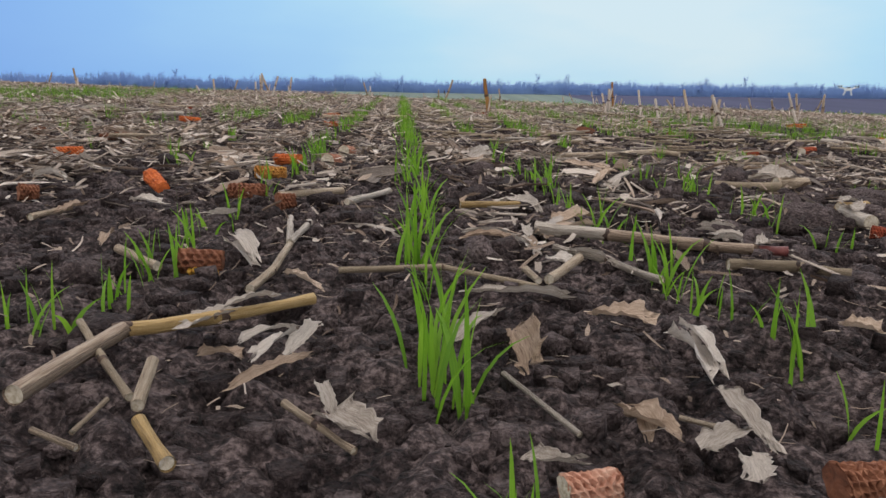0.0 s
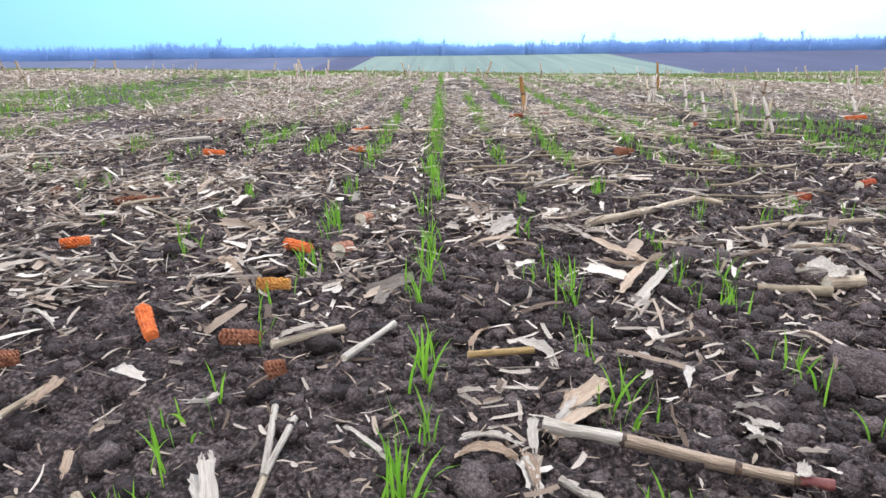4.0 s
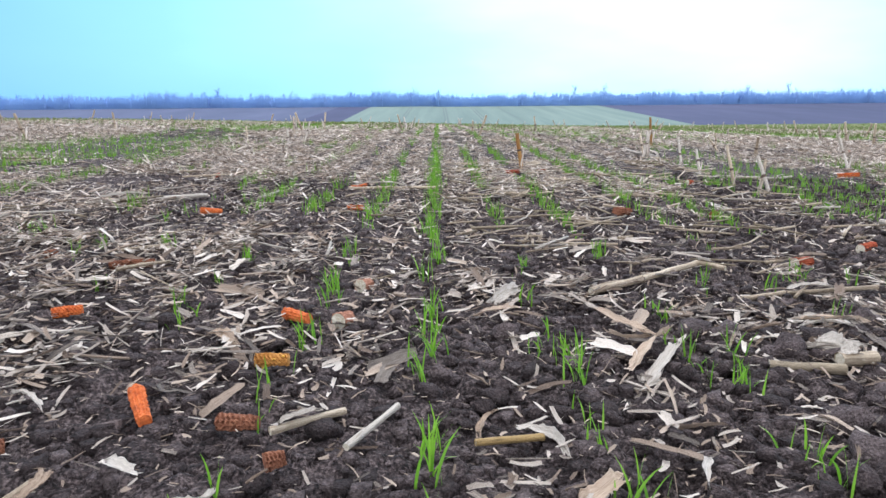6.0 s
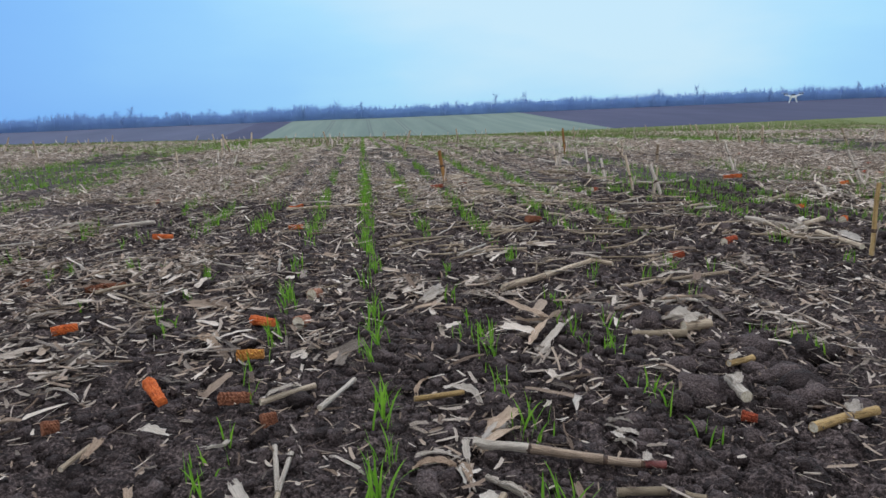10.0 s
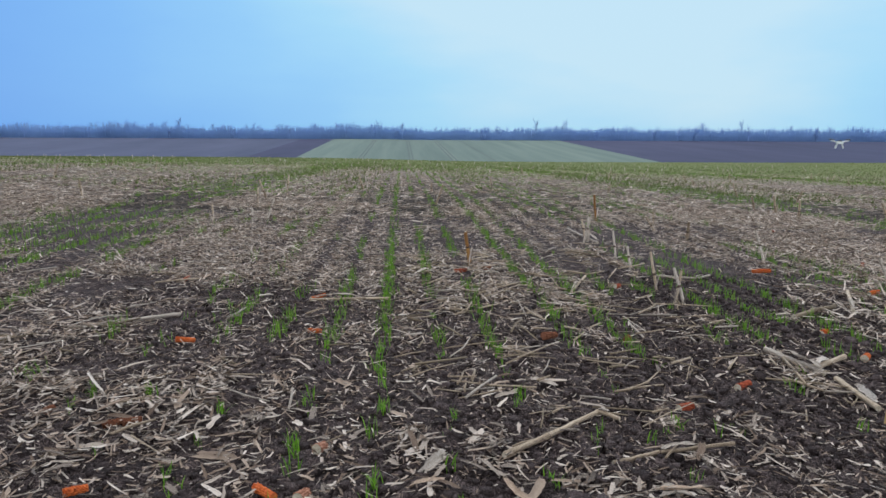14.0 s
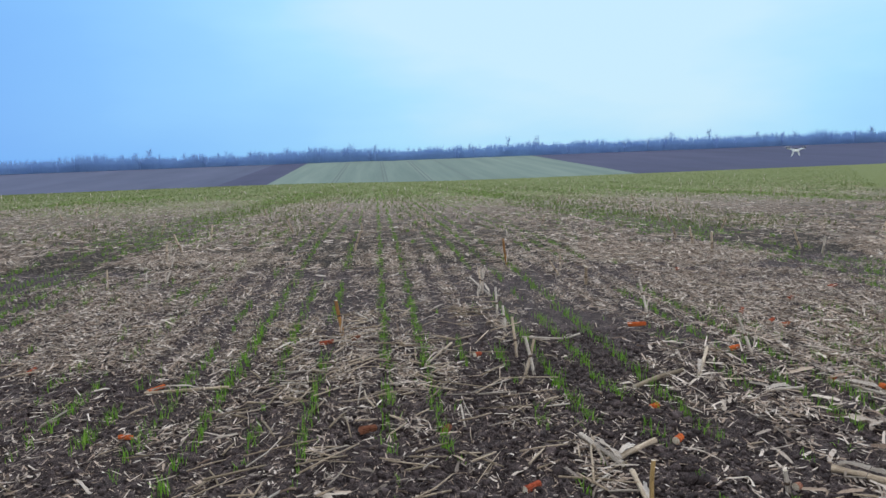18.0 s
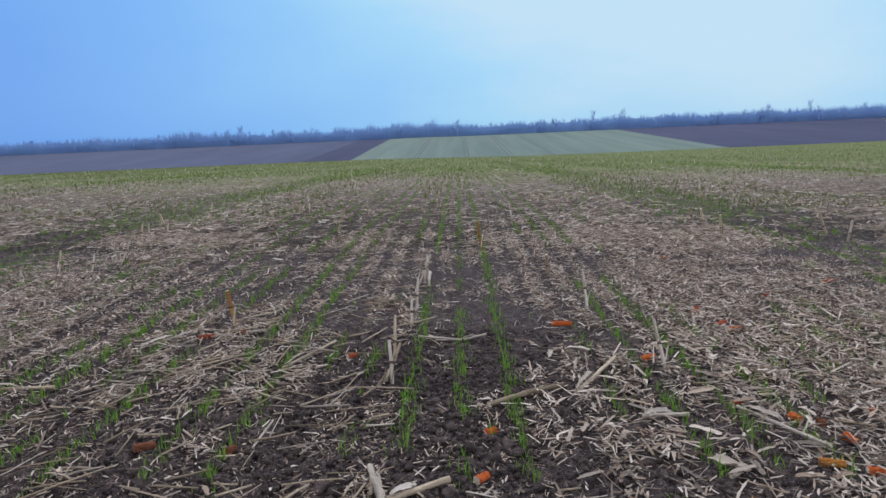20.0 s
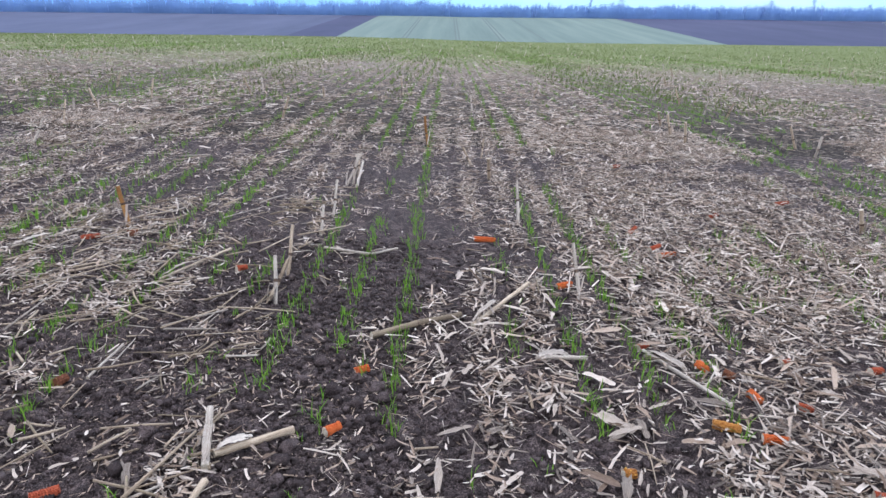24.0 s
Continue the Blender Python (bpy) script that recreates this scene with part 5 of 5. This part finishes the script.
    while k < 800:
        y = 1.3 + 8.5 * rng.random() ** 1.3
        x = 0.8 + rng.uniform(-1, 1) * (0.70 * y + 0.3)
        if k >= 450:
            x, y = rng.uniform(0.2, 1.25), rng.uniform(1.5, 3.6)
        if rng.random() > float(litter_cover(x, y)) ** 1.2:
            continue
        ln, r, a = 0.05 + (0.07 if y < 2.4 and k < 450 else 0.16) * rng.random() ** 1.6, rng.uniform(0.0012, 0.0034), rng.normal(0.7, 0.8)
        d = np.array([math.cos(a), math.sin(a)]) * ln / 2
        z0, z1 = (float(soft_height(x + q * d[0], y + q * d[1])) + r + rng.uniform(0.006, 0.018) for q in (-1, 1))
        bend = rng.normal(0, 0.03) * ln
        stems[("tan", "grey", "tan", "dark")[k % 4]].append(tube([(x - d[0], y - d[1], z0), (x - bend * math.sin(a), y + bend * math.cos(a), (z0 + z1) / 2), (x + d[0], y + d[1], z1)], [r, r * 0.95, r * 0.8], 5, True, 0.10, rng))
        k += 1
    for code, label in (("tan", "tan dry stems lying across the straw"), ("grey", "bleached grey stems lying across the straw"), ("dark", "brown rotting stems lying among the straw")):
        thing("stem_litter", label, "straw", kind="stuff", data=joined("stem_litter", stems[code], M_STALK[code]))
    # broad torn pieces lying over the rest
    broad_forms = [strip_shape(5, 3, rng, rng.uniform(0.025, 0.062), rng.uniform(0.006, 0.0135), 0.04, 0.3, 0.6, rng.uniform(0, 0.04), 0.10) for _ in range(30)]
    for name, label, mat, k in (("leaf_scraps", "broad pale torn corn leaves lying over the straw", M_LEAF, 4200), ("husk_scraps", "broad tan torn husks lying over the straw", M_HUSK, 2400)):
        y, x = 0.72 + 4.2 * rng.random(k), rng.uniform(-1.8, 3.2, k)
        keep = (rng.random(k) < litter_cover(x, y) ** 1.5 * 0.8) & in_view(x, y)
        x, y = x[keep], y[keep]
        n = len(x)
        me = scatter_mesh(name, broad_forms, rng.integers(0, 30, n), np.stack([x, y], 1), rng.uniform(0, 6.28, n), rng.uniform(0.5, 0.95, n) * np.clip(0.35 + 0.4 * y, 0.5, 1.0), mat, 0.012, rng.normal(0, 0.16, n), flat=0.3)
        thing(name, label, "straw", kind="stuff", data=me)
    # the same litter goes on behind and beside the path
    plain = [strip_shape(1, 1, rng, 0.07 * rng.uniform(0.5, 1.5), rng.uniform(0.005, 0.010), 0.05, 0.0, 0.4) for _ in range(12)]
    k = 210000
    y, x = rng.uniform(-4.2, 5.8, k), rng.uniform(-5.5, 7.0, k)
    seen = in_view(x, y) & (y > 0.45)
    clear = (x > -0.5) & (x < 1.4) & (y > -0.3) & (y < 0.45)
    keep = ~seen & ~clear & (rng.random(k) < litter_cover(x, y))
    x, y = x[keep], y[keep]
    n = len(x)
    me = scatter_mesh("outer_litter", plain, rng.integers(0, 12, n), np.stack([x, y], 1), swirl(x, y), rng.uniform(0.4, 1.1, n), M_LEAF, 0.006, rng.normal(0, 0.12, n))
    thing("outer_litter", "pale chopped straw littering the field round about", "straw", kind="stuff", data=me)
    # chaff: fine crumbs of straw
    fine = [strip_shape(2, 1, rng, 0.012 * rng.uniform(0.5, 1.6), rng.uniform(0.0015, 0.004), 0.2, 0.0, 0.4) for _ in range(10)]
    k = 10000
    y, x = 0.45 + 2.0 * rng.random(k), rng.uniform(-0.9, 1.6, k)
    me = scatter_mesh("straw_chaff", fine, rng.integers(0, 10, k), np.stack([x, y], 1), rng.uniform(0, 6.28, k), rng.uniform(0.4, 1.3, k) * np.clip(y, 0.4, 1), M_HUSK, 0.006, rng.normal(0, 0.3, k), level=height)
    thing("straw_chaff", "fine broken chaff between the soil crumbs", "straw", kind="stuff", data=me)
    coarse = [scrap_shape(rng, 0.075 * rng.uniform(0.5, 1.5), rng.uniform(0.006, 0.014), 0.15, 0.1, 1) for _ in range(16)]
    k = 300000
    y = 4.6 * (34 / 4.6) ** rng.random(k)
    x = 0.8 + rng.uniform(-1, 1, k) * (0.68 * y + 0.8)
    keep = rng.random(k) < litter_cover(x, y) ** 1.6 * np.clip(1.25 - y / 22, 0.10, 1) * np.clip((y - 4.3) / 1.4, 0, 1)
    x, y = x[keep], y[keep]
    n = len(x)
    half = rng.random(n) < 0.55
    for name, label, mat, sel in (("distant_litter", "pale straw scattered thickly over the field beyond", M_LEAF, half), ("distant_husks", "tan husks scattered thickly over the field beyond", M_HUSK, ~half)):
        p, q = x[sel], y[sel]
        n = len(p)
        me = scatter_mesh(name, coarse, rng.integers(0, 16, n), np.stack([p, q], 1), rng.uniform(0, 6.28, n), rng.uniform(0.3, 0.8, n) * (1 + q / 40), mat, 0.010, rng.normal(0, 0.12, n), level=broad_height)
        thing(name, label, "straw", kind="stuff", data=me)


build_leaves()


# ---- soil clods ----
def clod_shape(seed):
    rng = np.random.default_rng(seed)
    bm = bmesh.new()
    bmesh.ops.create_icosphere(bm, subdivisions=2, radius=1)
    o = Vector(rng.uniform(-50, 50, 3))
    for v in bm.verts:
        v.co *= 1 + 0.6 * noise.noise(v.co * 1.1 + o) + 0.5 * noise.noise(v.co * 2.9 + o)
        v.co.z *= 0.75
    V = np.array([v.co[:] for v in bm.verts])
    Fc = np.array([[v.index for v in f.verts] for f in bm.faces])
    bm.free()
    return V, Fc, V[:, :2] * 0.5


def build_clods():
    rng = np.random.default_rng(51)
    forms = [clod_shape(600 + k) for k in range(8)]
    data = []
    for v, f, u in forms:
        data.append(link_mesh("soil_clod", v * 0.011, f, M_CLOD, u))
    made = 0
    for n in range(70):
        x, y, s = rng.normal(1.42, 0.14), rng.uniform(1.3, 2.4), rng.uniform(0.7, 1.7)
        ob = new("soil_clod", data[n % 8])
        ob.matrix_basis = Matrix.Translation((x, y, float(soft_height(x, y)) + 0.003 * s)) @ Matrix.Rotation(rng.uniform(0, 6.3), 4, "Z") @ Matrix.Scale(s, 4)
        tagged(ob, "rounded greyish clod of soil on bare ground", "clod", "soil clods")
    while made < 195:
        x, y = (rng.normal(0.62, 0.3), rng.normal(0.95, 0.32)) if rng.random() < 0.7 else (rng.uniform(-0.3, 0.9), rng.uniform(0.5, 1.2))
        if y < 0.48 or abs(x - 0.13) > 0.62 * (y - 0.2) + 0.1:
            continue
        s = 0.35 + 0.95 * rng.random() ** 1.6
        ob = new("soil_clod", data[made % 8])
        ob.matrix_basis = Matrix.Translation((x, y, float(soft_height(x, y)) + 0.003 * s)) @ Matrix.Rotation(rng.uniform(0, 6.3), 4, "Z") @ Matrix.Scale(s, 4)
        tagged(ob, "rounded dark brown crumbly clod of soil", "clod", "soil clods")
        made += 1
    for n in range(34):
        x, y, s = rng.normal(0.60, 0.11), rng.normal(0.94, 0.13), rng.uniform(1.1, 2.3)
        ob = new("soil_clod", data[n % 8])
        ob.matrix_basis = Matrix.Translation((x, y, float(soft_height(x, y)) + 0.003 * s)) @ Matrix.Rotation(rng.uniform(0, 6.3), 4, "Z") @ Matrix.Scale(s, 4)
        tagged(ob, "large dark lumpy clod of soil beside a wheat row", "clod", "soil clods")
    lump_forms = []
    for q in range(10):
        bm = bmesh.new()
        bmesh.ops.create_icosphere(bm, subdivisions=2 if q < 4 else 1, radius=1)
        o = Vector(rng.uniform(-50, 50, 3))
        for v in bm.verts:
            v.co *= 0.9 + 0.45 * noise.noise(v.co * 1.2 + o) + 0.3 * noise.noise(v.co * 2.7 + o)
            v.co.z *= 0.8
        lump_forms.append((np.array([v.co[:] for v in bm.verts]), np.array([[v.index for v in f.verts] for f in bm.faces]), np.array([v.co[:2] for v in bm.verts]) * 0.5))
        bm.free()
    k = 9000
    x, y = rng.uniform(-0.6, 1.3, k), 0.36 + 1.6 * rng.random(k) ** 1.2
    lumpy = np.exp(-(((x - 0.52) / 0.30) ** 2 + ((y - 0.85) / 0.40) ** 2)) + 0.30 * value_noise(x, y, 0.12, 91)
    keep = (rng.random(k) < lumpy) & (np.abs(x - 0.14) < 0.66 * (y - 0.2) + 0.12)
    x, y, lumpy = x[keep], y[keep], lumpy[keep]
    n = len(x)
    me = scatter_mesh("soil_lumps", lump_forms, rng.integers(0, 10, n), np.stack([x, y], 1), rng.uniform(0, 6.28, n), (0.0032 + 0.0085 * rng.random(n) ** 2.0) * (0.6 + 0.5 * np.clip(lumpy, 0, 1)) * np.clip(0.4 + 0.7 * y, 0.6, 1), M_CLOD, 0.001, level=height)
    thing("soil_lumps", "rounded dark brown soil lumps crowding the bare ground", "soil", kind="stuff", data=me)
    k = 44000
    y = 0.24 + 2.5 * rng.random(k) ** 1.8
    x = rng.uniform(-0.8, 2.2, k)
    keep = (rng.random(k) > litter_cover(x, y) * 0.5) & ((np.abs(x - 0.13) < 0.62 * (y - 0.2) + 0.1) | (y > 1.3))
    x, y = x[keep], y[keep]
    n = len(x)
    small = []
    cube = np.array([(a, b, c) for a in (-1, 1) for b in (-1, 1) for c in (-1, 1)], float) * 0.62
    sides = np.array([(0, 1, 3, 2), (4, 6, 7, 5), (0, 4, 5, 1), (2, 3, 7, 6), (0, 2, 6, 4), (1, 5, 7, 3)])
    for k in range(10):
        small.append((cube * rng.uniform(0.6, 1.35, (8, 3)), sides, np.zeros((8, 2))))
    me = scatter_mesh("soil_crumbs", small, rng.integers(0, 10, n), np.stack([x, y], 1), rng.uniform(0, 6.28, n), (0.0012 + 0.0070 * rng.random(n) ** 2.2) * np.clip(0.55 + y, 0.9, 1.5), M_CLOD, 0.0, level=height)
    n = 10000
    x, y = rng.normal(1.32, 0.26, n), rng.uniform(1.15, 3.1, n)
    near_crumbs = scatter_mesh("crumbly_soil", small, rng.integers(0, 10, n), np.stack([x, y], 1), rng.uniform(0, 6.28, n), 0.0025 + 0.0085 * rng.random(n) ** 3, M_CLOD, 0.0, level=height)
    thing("crumbly_soil", "loose greyish crumbs on the bare soil between wheat rows", "soil", kind="stuff", data=near_crumbs)
    thing("soil_crumbs", "small dark soil crumbs covering the bare ground", "soil", kind="stuff", data=me)


build_clods()


# ---- drone ----
def box(name, size, mat, bevel=0.2):
    bm = bmesh.new()
    bmesh.ops.create_cube(bm, size=1)
    bmesh.ops.scale(bm, vec=size, verts=bm.verts)
    bmesh.ops.bevel(bm, geom=bm.edges[:], offset=min(size) * bevel, segments=2, affect="EDGES")
    me = bpy.data.meshes.new(name)
    bm.to_mesh(me)
    bm.free()
    me.materials.append(mat)
    return me


def build_drone():
    ob = thing("drone", "white quadcopter drone hovering over the far field", "drone", at=Matrix.Translation((0.66 + 37 * math.sin(radians(32.2)), 0.18 + 37 * math.cos(radians(32.2)), 0.15)) @ Matrix.Rotation(radians(-20), 4, "Z") @ Matrix.Scale(0.9, 4))
    part("body", box("body", (0.30, 0.36, 0.13), M_WHITE), ob)
    part("battery", box("battery", (0.16, 0.26, 0.06), M_DARK), ob, "dark battery pack", Matrix.Translation((0, 0, 0.09)))
    arm, leg = box("arm", (0.36, 0.05, 0.04), M_WHITE), box("leg", (0.03, 0.03, 0.26), M_WHITE)
    blade = box("propeller", (0.34, 0.03, 0.008), M_WHITE)
    v, f, u = tube([(0, 0, -0.03), (0, 0, 0.05)], [0.035, 0.03], 10)
    motor = link_mesh("motor", v, f, M_DARK, u)
    for a in (35, 145, 215, 325):
        c, s = math.cos(radians(a)), math.sin(radians(a))
        part("arm", arm, ob, at=Matrix.Translation((0.30 * c, 0.30 * s, 0.07)) @ Matrix.Rotation(radians(a), 4, "Z") @ Matrix.Rotation(radians(-14), 4, "Y"))
        mo = part("motor", motor, ob, "dark motor", Matrix.Translation((0.46 * c, 0.46 * s, 0.14)))
        part("propeller", blade, mo, "white propeller", Matrix.Translation((0, 0, 0.055)) @ Matrix.Rotation(radians(a * 2.3), 4, "Z"))
    for x in (-0.15, 0.15):
        for y in (-0.1, 0.1):
            part("leg", leg, ob, at=Matrix.Translation((x, y, -0.17)) @ Matrix.Rotation(radians(18 if x < 0 else -18), 4, "Y"))


build_drone()
